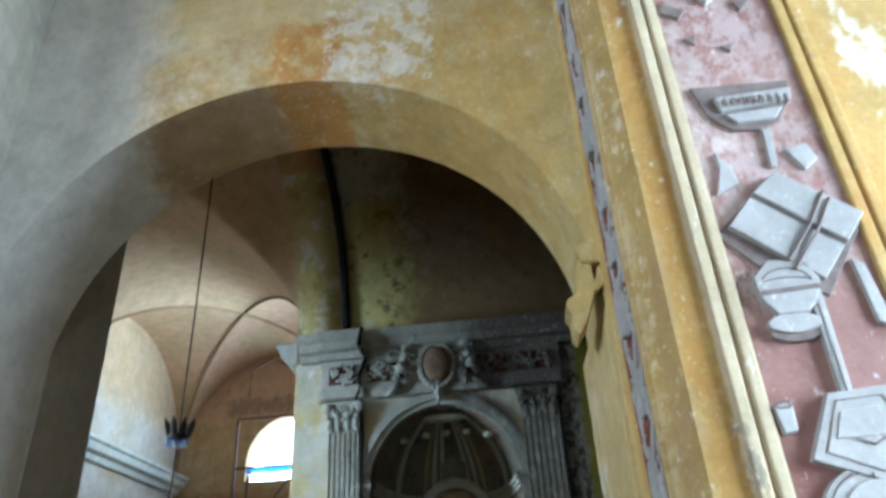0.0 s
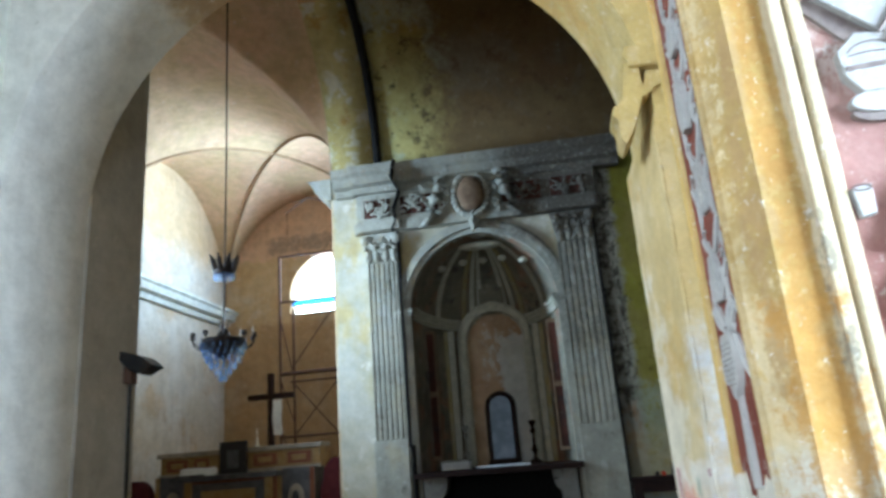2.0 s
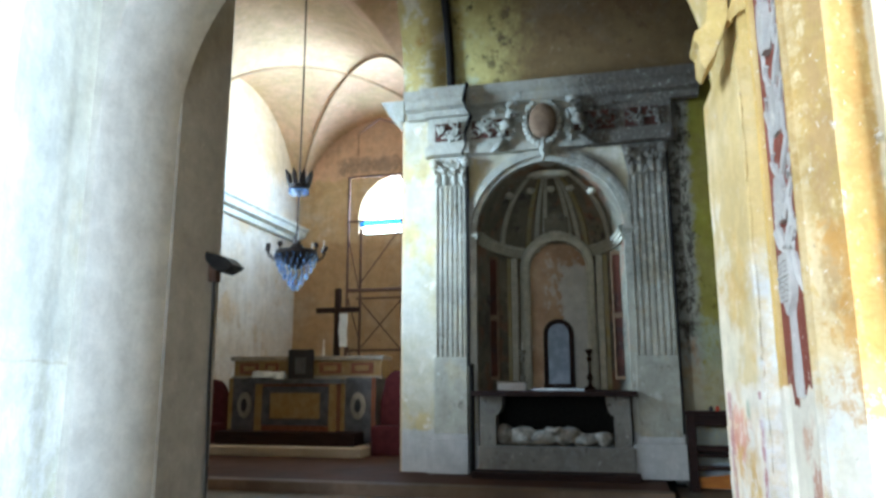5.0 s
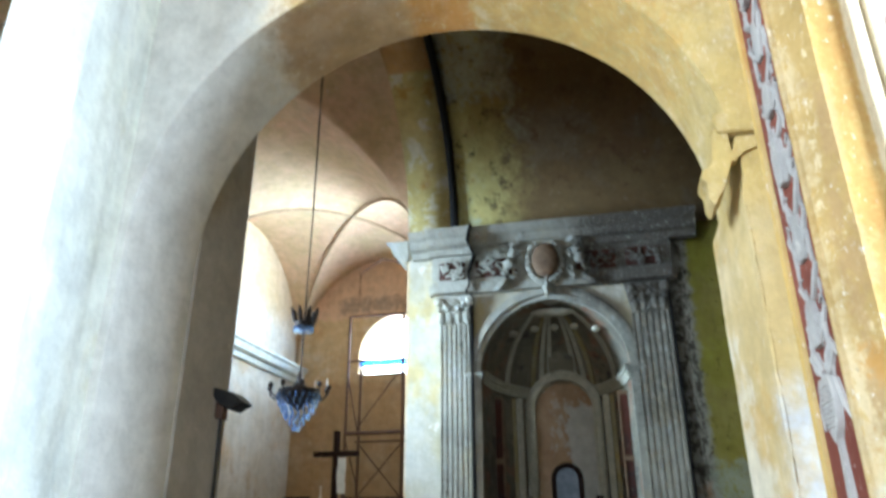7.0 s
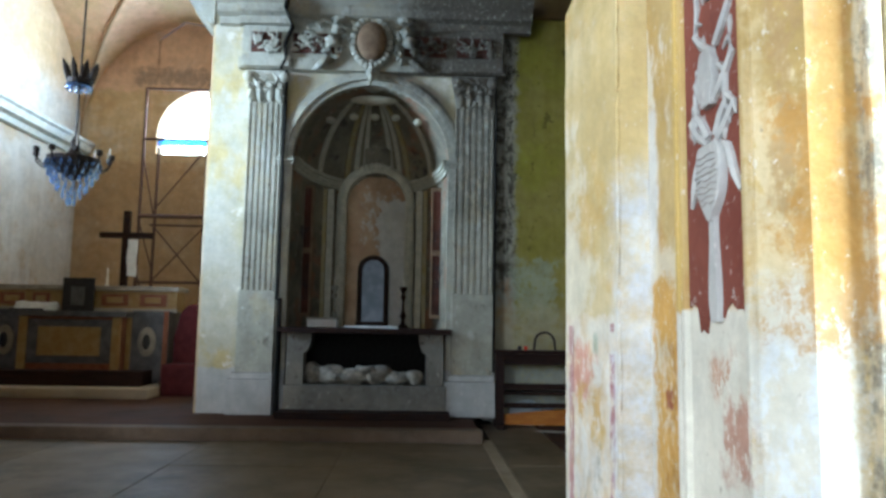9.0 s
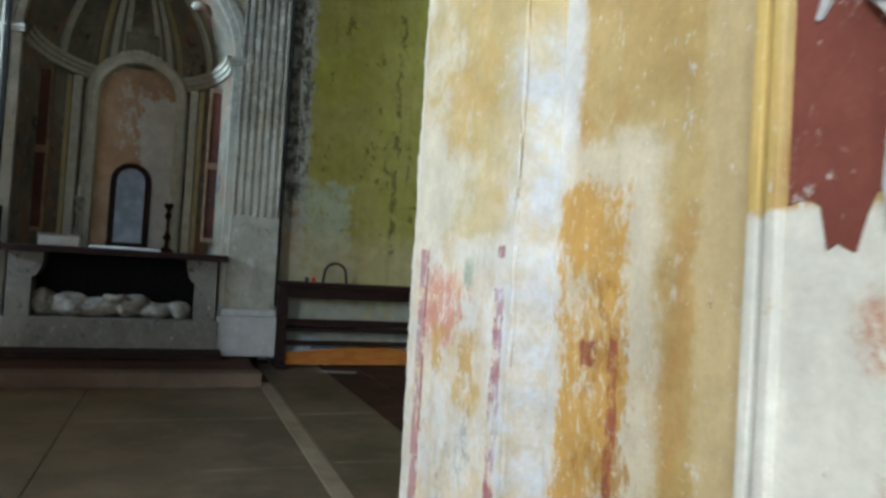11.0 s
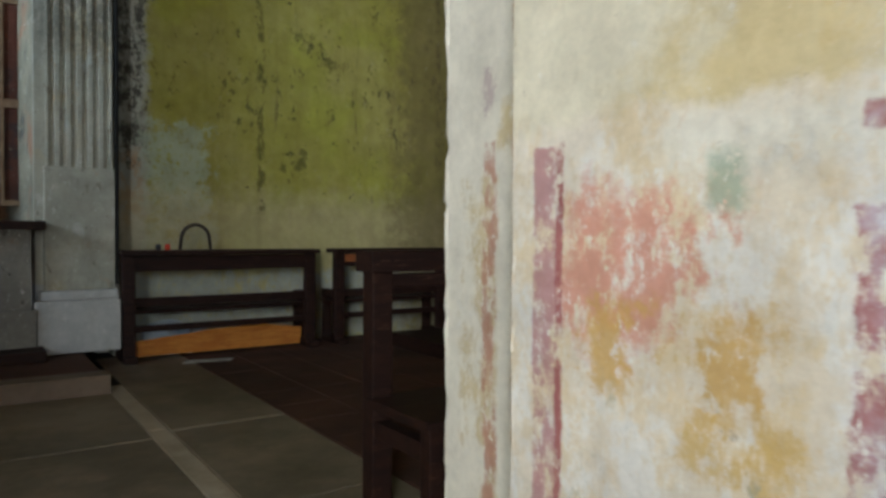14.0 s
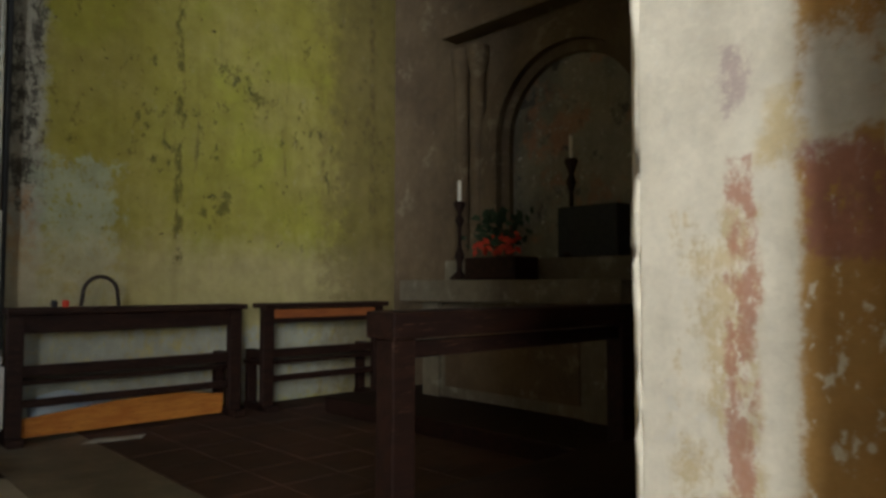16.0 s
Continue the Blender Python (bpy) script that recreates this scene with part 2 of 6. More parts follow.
# pier with painted pilasters
MAT_PIER = plaster(
    "pier_plaster", chips=0.8, c1=(0.58, 0.44, 0.20), c2=(0.50, 0.34, 0.12),
    stains=[(ORANGE, 1.3, 0.52, 0.62, 0.55, (1, 1, 0.5)), (WHITE, 2.6, 0.57, 0.63, 0.8, (1, 1, 0.5)),
            ((0.28, 0.22, 0.13), 6.0, 0.64, 0.74, 0.55, (1, 1, 1))],
    layers=[({"x": (0.90, 1.012), "y": (2.0, 2.345)}, (0.66, 0.56, 0.36), 0.03, 0.02, 0.7, 0.40),
            ({"x": (0.90, 1.10), "y": (2.0, 2.345), "z": (1.75, 7)}, (0.40, 0.27, 0.08), 0.12, 0.05, 0.85, 0.38),
            ({"x": (1.012, 1.105), "y": (2.0, 2.26), "z": (1.45, 7)}, (0.40, 0.22, 0.06), 0.05, 0.02, 0.85, 0.40),
            ({"x": (1.105, 1.21), "y": (2.0, 2.27)}, (0.58, 0.50, 0.35), 0.01, 0.005, 0.85, 0),
            ({"x": (0.965, 1.03), "y": (2.0, 2.32), "z": (1.25, 2.6)}, (0.40, 0.27, 0.12), 0.04, 0.012, 0.85, 0.49),
            ({"x": (1.09, 1.135), "y": (2.0, 2.27), "z": (-1, 2.0)}, (0.20, 0.18, 0.14), 0.03, 0.008, 0.8, 0.52),
            ({"x": (0.90, 1.10), "y": (2.0, 2.345), "z": (-1, 1.42)}, (0.66, 0.64, 0.56), 0.12, 0.04, 0.9, 0),
            ({"x": (0.90, 1.02), "y": (2.0, 2.345), "z": (-1, 1.30)}, (0.70, 0.73, 0.76), 0.10, 0.03, 0.8, 0.44),
            ({"x": (0.96, 1.12), "y": (2.0, 2.345), "z": (1.30, 1.80)}, (0.48, 0.27, 0.07), 0.16, 0.03, 0.85, 0.46),
            ({"x": (0.90, 0.95), "y": (2.34, 2.76), "z": (-1, 1.36)}, (0.72, 0.70, 0.62), 0.03, 0.01, 0.9, 0),
            ({"x": (0.90, 0.95), "y": (2.42, 2.56), "z": (1.16, 1.26)}, RUST, 0.06, 0.02, 0.8, 0.50),
            ({"x": (0.90, 0.95), "y": (2.36, 2.52), "z": (0.98, 1.16)}, (0.40, 0.18, 0.12), 0.06, 0.02, 0.8, 0.52),
            ({"x": (0.90, 0.95), "y": (2.69, 2.76), "z": (1.36, 7)}, (0.62, 0.44, 0.14), 0.01, 0.006, 0.8, 0),
            ({"x": (1.15, 1.3), "y": (2.7, 3.15)}, (0.66, 0.52, 0.28), 0.05, 0.02, 0.8, 0),
            ({"x": (1.15, 1.3), "y": (3.66, 3.8), "z": (-1, 2.2)}, (0.72, 0.73, 0.74), 0.06, 0.03, 0.8, 0),
            ({"x": (1.15, 1.3), "y": (3.28, 3.72), "z": (-1, 1.62)}, (0.70, 0.62, 0.46), 0.10, 0.05, 0.9, 0),
            ({"x": (1.15, 1.3), "y": (3.40, 3.72), "z": (-1, 1.50)}, (0.60, 0.34, 0.07), 0.10, 0.02, 0.92, 0.45),
            ({"x": (1.15, 1.3), "y": (3.36, 3.60), "z": (0.3, 1.25)}, (0.42, 0.22, 0.05), 0.10, 0.02, 0.85, 0.54),
            ({"x": (1.15, 1.3), "y": (3.46, 3.60), "z": (1.02, 1.08)}, RED, 0.03, 0.006, 0.9, 0.52),
            ({"x": (1.15, 1.3), "y": (3.42, 3.462), "z": (-1, 1.10)}, (0.34, 0.10, 0.05), 0.02, 0.005, 0.92, 0.47)])

MAT_FIELD = plaster("painted_red_field", (0.23, 0.10, 0.085), (0.36, 0.22, 0.19),
                    layers=[({"z": (-1, 1.66)}, (0.13, 0.05, 0.075), 0.15, 0.05, 0.8, 0.42), ({"z": (2.62, 4.7)}, (0.50, 0.40, 0.38), 0.3, 0.2, 0.75, 0.48),
                            ({"x": (1.2, 1.34), "z": (2.3, 3.1)}, (0.62, 0.54, 0.50), 0.2, 0.1, 0.7, 0.50)],
                    stains=[((0.62, 0.55, 0.50), 2.2, 0.55, 0.66, 0.6, (1, 1, 1)), ((0.16, 0.05, 0.06), 3.0, 0.55, 0.70, 0.6, (1, 1, 1)),
                            ((0.70, 0.66, 0.62), 14, 0.66, 0.70, 0.8, (1, 1, 1))], bump=0.3)
MAT_STRIP = plaster("painted_candelabrum_field", (0.17, 0.05, 0.035), (0.23, 0.08, 0.055),
                    stains=[((0.16, 0.05, 0.04), 5.0, 0.55, 0.70, 0.6, (1, 1, 1)), ((0.62, 0.50, 0.42), 16, 0.66, 0.71, 0.7, (1, 1, 1))], bump=0.3)
MAT_STUCCO = plaster("grey_white_relief", (0.50, 0.485, 0.46), (0.37, 0.36, 0.345),
                     stains=[((0.42, 0.38, 0.36), 9.0, 0.58, 0.72, 0.6, (1, 1, 1))], bump=0.3, streak=0)
# dark tone for drop shadows under the reliefs, also for lines and cords
MAT_SHADE = plain("shadow_and_dark_line", (0.14, 0.11, 0.10), (0.22, 0.18, 0.16), 14, 0.9)
MAT_LEFT = plaster("white_pier_plaster", (0.74, 0.74, 0.67), (0.66, 0.67, 0.58),
                   stains=[((0.56, 0.58, 0.55), 1.1, 0.46, 0.62, 0.75, (1, 1, 0.5)), ((0.60, 0.54, 0.36), 2.2, 0.54, 0.70, 0.55, (1, 1, 0.4)),
                           ((0.50, 0.47, 0.40), 7.0, 0.62, 0.68, 0.4, (1, 1, 0.5))],
                   layers=[({"z": (-1, 1.49)}, (0.70, 0.71, 0.63), 0.02, 0.02, 0.7, 0), ({"z": (-1, 1.44)}, (0.80, 0.81, 0.79), 0.5, 0.12, 0.9, 0.50),
                           ({"z": (1.475, 1.492)}, (0.50, 0.47, 0.36), 0.02, 0.006, 0.6, 0.42), ({"z": (0, 0.9)}, (0.58, 0.56, 0.36), 0.5, 0.2, 0.5, 0.52)], streak=0.4)
# grey base holds the nave shade on this pier; brown stains on top
MAT_GREYPIER = plaster("shaded_stained_grey_plaster", (0.50, 0.48, 0.44), (0.44, 0.42, 0.38), stains=[((0.20, 0.17, 0.13), 1.5, 0.55, 0.70, 0.6, (1, 1, 0.5))])
MAT_NAVE = plaster("ochre_nave_plaster", (0.55, 0.38, 0.19), (0.48, 0.29, 0.13),
                   stains=[((0.62, 0.52, 0.36), 0.8, 0.50, 0.62, 0.6, (1, 1, 1)), ((0.26, 0.18, 0.10), 1.7, 0.60, 0.72, 0.5, (1, 1, 1))])
MAT_CHANCEL = plaster("chancel_plaster", (0.62, 0.48, 0.29), (0.54, 0.38, 0.20),
                      stains=[((0.68, 0.62, 0.50), 0.7, 0.50, 0.64, 0.6, (1, 1, 1)), ((0.32, 0.20, 0.11), 1.9, 0.62, 0.74, 0.5, (1, 1, 1))],
                      layers=[({"y": (16.8, 18), "z": (-1, 4.9)}, (0.40, 0.25, 0.12), 0.3, 0.1, 0.6, 0), ({"y": (16.8, 18), "z": (6.6, 12)}, (0.72, 0.48, 0.36), 0.3, 0.1, 0.7, 0),
                              ({"y": (16.8, 18), "x": (-6.4, -3), "z": (6.75, 7.15)}, (0.22, 0.18, 0.15), 0.25, 0.08, 0.7, 0.42)])
MAT_PALEWALL = plaster("pale_chancel_plaster", (0.66, 0.62, 0.55), (0.58, 0.51, 0.40),
                       stains=[((0.52, 0.36, 0.18), 0.8, 0.52, 0.66, 0.6, (1, 1, 1)), ((0.36, 0.26, 0.16), 2.2, 0.62, 0.74, 0.5, (1, 1, 0.6))],
                       layers=[({"z": (6.3, 12)}, (0.60, 0.42, 0.22), 0.5, 0.5, 0.8, 0)])
MAT_VAULT_CH = plaster("chancel_vault_plaster", (0.66, 0.46, 0.28), (0.60, 0.44, 0.24),
                       stains=[((0.70, 0.42, 0.28), 0.6, 0.48, 0.64, 0.5, (1, 1, 1)), ((0.36, 0.22, 0.12), 1.6, 0.62, 0.74, 0.5, (1, 1, 1))])
MAT_GREEN = plaster(
    "mouldy_green_plaster_shaded_end", chips=0.12, c1=(0.33, 0.295, 0.055), c2=(0.39, 0.34, 0.095),
    stains=[((0.36, 0.35, 0.05), 0.9, 0.48, 0.62, 0.7, (1, 1, 1)), ((0.06, 0.05, 0.02), 10.0, 0.655, 0.69, 0.85, (1, 1, 1)), ((0.10, 0.085, 0.02), 3.0, 0.60, 0.66, 0.7, (1, 1, 0.8)),
            ((0.05, 0.04, 0.015), 6.5, 0.635, 0.665, 0.9, (1, 1, 1)), ((0.16, 0.13, 0.05), 7.0, 0.62, 0.70, 0.6, (1, 1, 0.12))],
    layers=[({"x": (1.2, 1.62)}, (0.46, 0.44, 0.38), 0.10, 0.05, 0.9, 0), ({"x": (1.2, 1.6), "z": (1.8, 9)}, (0.05, 0.045, 0.035), 0.2, 0.04, 0.9, 0.50),
            ({"x": (1.2, 1.6), "z": (1.2, 1.9)}, (0.45, 0.27, 0.13), 0.2, 0.05, 0.7, 0.52),
            ({"x": (1.6, 2.2), "z": (0, 2.2)}, (0.44, 0.48, 0.36), 0.35, 0.06, 0.75, 0.40),
            ({"x": (1, 6), "z": (0, 1.55)}, (0.50, 0.42, 0.24), 0.3, 0.25, 0.6, 0), ({"x": (1, 6), "z": (0, 0.75)}, (0.38, 0.40, 0.36), 0.2, 0.05, 0.8, 0.42),
            ({"x": (2.69, 2.77), "z": (1.36, 4.5)}, (0.09, 0.075, 0.02), 0.06, 0.02, 0.75, 0.50), ({"x": (4.93, 5.01), "z": (1.9, 4.5)}, (0.09, 0.075, 0.02), 0.06, 0.02, 0.75, 0.50),
            # black spots, then a soft brown layer painting the shadow near the end wall
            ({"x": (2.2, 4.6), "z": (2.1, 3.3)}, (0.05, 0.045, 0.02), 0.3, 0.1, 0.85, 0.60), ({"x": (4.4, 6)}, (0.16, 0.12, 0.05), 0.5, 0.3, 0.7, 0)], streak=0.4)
MAT_BAYVAULT = plaster("stained_shaded_vault_plaster", (0.40, 0.34, 0.12), (0.30, 0.23, 0.07), chips=0.12,
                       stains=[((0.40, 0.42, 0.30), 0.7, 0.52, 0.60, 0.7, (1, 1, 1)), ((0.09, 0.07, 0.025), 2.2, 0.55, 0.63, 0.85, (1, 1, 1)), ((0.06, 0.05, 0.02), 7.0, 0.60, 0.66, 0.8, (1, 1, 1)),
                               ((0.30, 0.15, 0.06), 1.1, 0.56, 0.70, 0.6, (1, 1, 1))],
                       # pale patch; then dark brown that puts the right side's shade into the plaster
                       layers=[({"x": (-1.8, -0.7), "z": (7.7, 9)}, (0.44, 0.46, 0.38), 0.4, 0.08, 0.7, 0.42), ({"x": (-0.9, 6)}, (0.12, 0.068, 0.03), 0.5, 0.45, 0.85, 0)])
MAT_BAND = plaster("yellow_band_plaster", (0.50, 0.40, 0.16), (0.44, 0.35, 0.12),
                   stains=[((0.62, 0.58, 0.44), 3.0, 0.52, 0.60, 0.7, (1, 1, 1)), ((0.36, 0.20, 0.04), 2.0, 0.56, 0.66, 0.7, (1, 1, 1)),
                           ((0.10, 0.09, 0.03), 6.0, 0.62, 0.70, 0.7, (1, 1, 1))],
                   layers=[({"y": (7, 9.0)}, (0.50, 0.27, 0.10), 0.03, 0.02, 0.8, 0)])
MAT_STONE = plaster("grey_altar_stucco_shaded_right", (0.46, 0.44, 0.36), (0.34, 0.33, 0.27),
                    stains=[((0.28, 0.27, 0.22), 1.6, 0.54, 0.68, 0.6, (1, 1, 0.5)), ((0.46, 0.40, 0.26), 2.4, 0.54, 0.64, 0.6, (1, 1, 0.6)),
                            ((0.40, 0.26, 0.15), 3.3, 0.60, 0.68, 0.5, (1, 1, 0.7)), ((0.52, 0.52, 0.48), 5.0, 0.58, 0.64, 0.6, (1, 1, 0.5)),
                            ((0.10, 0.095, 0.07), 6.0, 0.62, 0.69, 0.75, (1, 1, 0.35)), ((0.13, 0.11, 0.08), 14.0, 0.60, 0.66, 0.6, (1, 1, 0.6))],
                    # upper right: black grime together with the unlit side's shade, laid on as colour
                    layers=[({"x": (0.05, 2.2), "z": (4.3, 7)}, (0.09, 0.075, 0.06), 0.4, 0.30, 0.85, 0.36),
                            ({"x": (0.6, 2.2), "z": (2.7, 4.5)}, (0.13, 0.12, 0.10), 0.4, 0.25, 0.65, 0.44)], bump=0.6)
MAT_TABLE = plaster("soiled_altar_table", (0.24, 0.22, 0.18), (0.17, 0.155, 0.13), bump=0.5,
                    stains=[((0.30, 0.29, 0.26), 2.5, 0.55, 0.66, 0.6, (1, 1, 0.6)), ((0.22, 0.13, 0.07), 3.0, 0.58, 0.68, 0.6, (1, 1, 0.7)),
                            ((0.05, 0.045, 0.035), 9.0, 0.60, 0.66, 0.8, (1, 1, 0.7))])
MAT_PIERWALL = plaster("altar_wall_plaster", (0.54, 0.51, 0.42), (0.48, 0.42, 0.27),
                       stains=[((0.50, 0.38, 0.14), 1.4, 0.52, 0.62, 0.7, (1, 1, 0.6)), (WHITE, 2.7, 0.60, 0.66, 0.7, (1, 1, 1))],
                       layers=[({"z": (-1, 0.7)}, (0.46, 0.46, 0.46), 0.06, 0.02, 0.8, 0)])
# dark brown carries the shade at the bay's end in its colour
MAT_DIM = plaster("shade_brown_stucco", (0.15, 0.105, 0.06), (0.11, 0.075, 0.045), chips=0.10, stains=[((0.24, 0.19, 0.12), 3, 0.56, 0.66, 0.6, (1, 1, 1))])
MAT_FRESCO = plaster("niche_fresco", (0.27, 0.24, 0.17), (0.15, 0.135, 0.10),
                     stains=[((0.32, 0.16, 0.09), 2.4, 0.52, 0.62, 0.7, (1, 1, 1)), ((0.30, 0.28, 0.22), 4.4, 0.58, 0.64, 0.6, (1, 1, 1)),
                             ((0.05, 0.05, 0.05), 3.5, 0.56, 0.66, 0.8, (1, 1, 1))])
MAT_REDPANEL = plaster("dark_red_panel", (0.11, 0.042, 0.028), (0.065, 0.030, 0.022), chips=0.12,
                       stains=[((0.04, 0.03, 0.03), 3.0, 0.50, 0.62, 0.8, (1, 1, 1)), ((0.40, 0.30, 0.20), 9.0, 0.62, 0.68, 0.6, (1, 1, 1))])
MAT_RECESS = plaster("bare_recess_plaster", (0.54, 0.38, 0.23), (0.44, 0.27, 0.15),
                     layers=[({"x": (-0.36, 0.3), "z": (1.2, 3.25)}, (0.68, 0.66, 0.60), 0.20, 0.012, 0.95, 0), ({"x": (-0.62, 0.2), "z": (2.6, 3.35)}, (0.66, 0.62, 0.52), 0.3, 0.02, 0.8, 0.52)], streak=0.1)
MAT_OVAL = plain("brown_oval_stucco", (0.25, 0.17, 0.10), (0.16, 0.10, 0.06), 7, 0.85, 0.3)
MAT_GILT = plain("worn_gilt_rib", (0.38, 0.30, 0.12), (0.40, 0.35, 0.22), 9, 0.75, 0.3)
MAT_RIB = plain("pale_rib", (0.58, 0.54, 0.41), (0.45, 0.43, 0.32), 9, 0.85, 0.3)
# black of cracks and holes, also stands in for deep shade
MAT_DARK = plain("black_crack_and_shade", (0.012, 0.011, 0.010), (0.02, 0.018, 0.015), 20, 0.95, 0.1)
MAT_IRON = plain("dark_iron", (0.035, 0.03, 0.028), (0.06, 0.045, 0.035), 30, 0.55, 0.1, 0.6, speck=(0.14, 0.07, 0.03))
MAT_RUSTY = plain("rusty_scaffold_tube", (0.12, 0.075, 0.06), (0.17, 0.10, 0.07), 12, 0.7, 0.15, 0.4)
MAT_WOOD = plain("dark_walnut", (0.012, 0.0045, 0.003), (0.024, 0.009, 0.005), 3, 0.68, 0.25, stretch=(1, 8, 8), speck=(0.07, 0.035, 0.02))
MAT_WOODRED = plain("reddish_wood", (0.30, 0.10, 0.03), (0.22, 0.07, 0.025), 4, 0.5, 0.2, stretch=(1, 8, 8))
MAT_ORANGEWOOD = plain("orange_board", (0.50, 0.20, 0.035), (0.36, 0.12, 0.02), 4, 0.6, 0.2, stretch=(1, 8, 8), speck=(0.10, 0.04, 0.02))
MAT_MARBLE = plain("pale_marble", (0.30, 0.26, 0.20), (0.21, 0.18, 0.14), 5, 0.4, 0.05)
MAT_MARBLE_RED = plain("red_marble", (0.15, 0.045, 0.022), (0.20, 0.08, 0.04), 9, 0.35, 0.05)
MAT_MARBLE_GREY = plain("grey_marble", (0.06, 0.06, 0.066), (0.10, 0.10, 0.10), 7, 0.35, 0.05)
MAT_MARBLE_YEL = plain("yellow_marble", (0.24, 0.14, 0.045), (0.28, 0.19, 0.08), 7, 0.35, 0.05)
MAT_STATUE = plain("dusty_plaster_figure", (0.36, 0.33, 0.27), (0.18, 0.16, 0.13), 11, 0.85, 0.3)
MAT_WAX = plain("ivory_wax", (0.78, 0.74, 0.64), (0.70, 0.66, 0.55), 10, 0.5, 0.05)
MAT_CLOTH = plain("white_altar_cloth", (0.72, 0.72, 0.70), (0.62, 0.62, 0.60), 10, 0.9, 0.2)
MAT_CURTAIN = plain("dark_red_cloth", (0.055, 0.010, 0.012), (0.08, 0.016, 0.017), 8, 0.9, 0.2)
MAT_FLOWER = plain("red_petal", (0.62, 0.07, 0.03), (0.50, 0.05, 0.03), 20, 0.7, 0.1)
MAT_LEAF = plain("dark_leaf", (0.03, 0.05, 0.025), (0.05, 0.07, 0.03), 20, 0.7, 0.1)
MAT_BLACK = plain("black_plastic", (0.02, 0.02, 0.022), (0.03, 0.03, 0.03), 20, 0.4, 0.05)
MAT_SKY = glow("bright_sky", (0.86, 0.94, 1.0), 14.0)


def make_glass(name, color, rough, trans):
    n = Net(name)
    n.bsdf.inputs["Base Color"].default_value = (*color, 1)
    n.bsdf.inputs["Roughness"].default_value = rough
    n.bsdf.inputs["Transmission Weight"].default_value = trans
    return n.mat


# blue tint imitates window flare on the clear drops
MAT_CRYSTAL = make_glass("crystal", (0.45, 0.65, 1.0), 0.05, 0.85)
MAT_MIRROR = plain("old_mirror", (0.12, 0.13, 0.15), (0.07, 0.08, 0.09), 3, 0.35, 0.02, 0.5)
MAT_PANE = make_glass("blue_pane", (0.10, 0.35, 0.95), 0.2, 0.6)


def stone_floor(name, c1, c2, dirt, rough):
    n = Net(name)
    info = n.nt.nodes.new("ShaderNodeObjectInfo")
    col = n.mix(n.step(n.noise(1.5, 7, 0.65), 0.35, 0.65), c1, c2)
    col = n.mix(n.math("MULTIPLY", n.step(n.noise(0.8, 8, 0.7, shift=5), 0.45, 0.65), 0.7), col, dirt)
    col = n.mix(0.10, col, n.mix(info.outputs["Random"], (0.55, 0.55, 0.55), (1.3, 1.3, 1.3)), "MULTIPLY")
    col = n.mix(0.4, col, n.mix(n.noise(45, 4, 0.7), (0.6, 0.6, 0.6), (1.25, 1.25, 1.25)), "MULTIPLY")
    r = n.math("ADD", rough, n.math("MULTIPLY", n.noise(2.5, 5, 0.6, shift=9), 0.3))
    return n.done(col, r, 0.25, 30)


MAT_SLAB = stone_floor("worn_grey_slab", (0.250, 0.200, 0.135), (0.170, 0.136, 0.092), (0.085, 0.070, 0.045), 0.36)
MAT_SLAB_PALE = stone_floor("pale_stone_band", (0.46, 0.39, 0.28), (0.38, 0.32, 0.23), (0.22, 0.18, 0.12), 0.45)
MAT_TERRA = stone_floor("terracotta_paving", (0.085, 0.040, 0.025), (0.065, 0.032, 0.020), (0.038, 0.023, 0.015), 0.68)
MAT_NOSING = stone_floor("reddish_nosing", (0.21, 0.15, 0.10), (0.15, 0.105, 0.07), (0.08, 0.055, 0.04), 0.5)
MAT_JOINT = plain("dirty_joint", (0.035, 0.03, 0.025), (0.05, 0.042, 0.035), 10, 0.95)


# ---- mesh helpers ----
def box(bm, x0, x1, y0, y1, z0, z1, bevel=0.0):
    vs = [bm.verts.new((x, y, z)) for x in (x0, x1) for y in (y0, y1) for z in (z0, z1)]
    fs = [bm.faces.new([vs[i] for i in q]) for q in
          ((0, 1, 3, 2), (4, 6, 7, 5), (0, 4, 5, 1), (2, 3, 7, 6), (0, 2, 6, 4), (1, 5, 7, 3))]
    if bevel:
        es = {e for f in fs for e in f.edges}
        bmesh.ops.bevel(bm, geom=list(es), offset=bevel, segments=2, profile=0.6, affect="EDGES")


def prism(bm, pts, a, b, axis="z"):
    """A polygon in the other two axes, drawn out from a to b along axis."""
    def at(p, c):
        return {"z": (p[0], p[1], c), "y": (p[0], c, p[1]), "x": (c, p[0], p[1])}[axis]
    lo = [bm.verts.new(at(p, a)) for p in pts]
    hi = [bm.verts.new(at(p, b)) for p in pts]
    n = len(pts)
    bm.faces.new(lo), bm.faces.new(hi)
    for i in range(n):
        bm.faces.new((lo[i], lo[(i + 1) % n], hi[(i + 1) % n], hi[i]))


def lathe(bm, prof, x, y, z, seg=16, m=None):
    """Turn a profile of (radius, height) about an upright axis."""
    rings = []
    for r, h in prof:
        rings.append([bm.verts.new((x + r * math.cos(2 * math.pi * k / seg), y + r * math.sin(2 * math.pi * k / seg), z + h)) for k in range(seg)])
    for a, b in zip(rings, rings[1:]):
        for k in range(seg):
            bm.faces.new((a[k], a[(k + 1) % seg], b[(k + 1) % seg], b[k]))
    bm.faces.new(rings[0]), bm.faces.new(rings[-1])


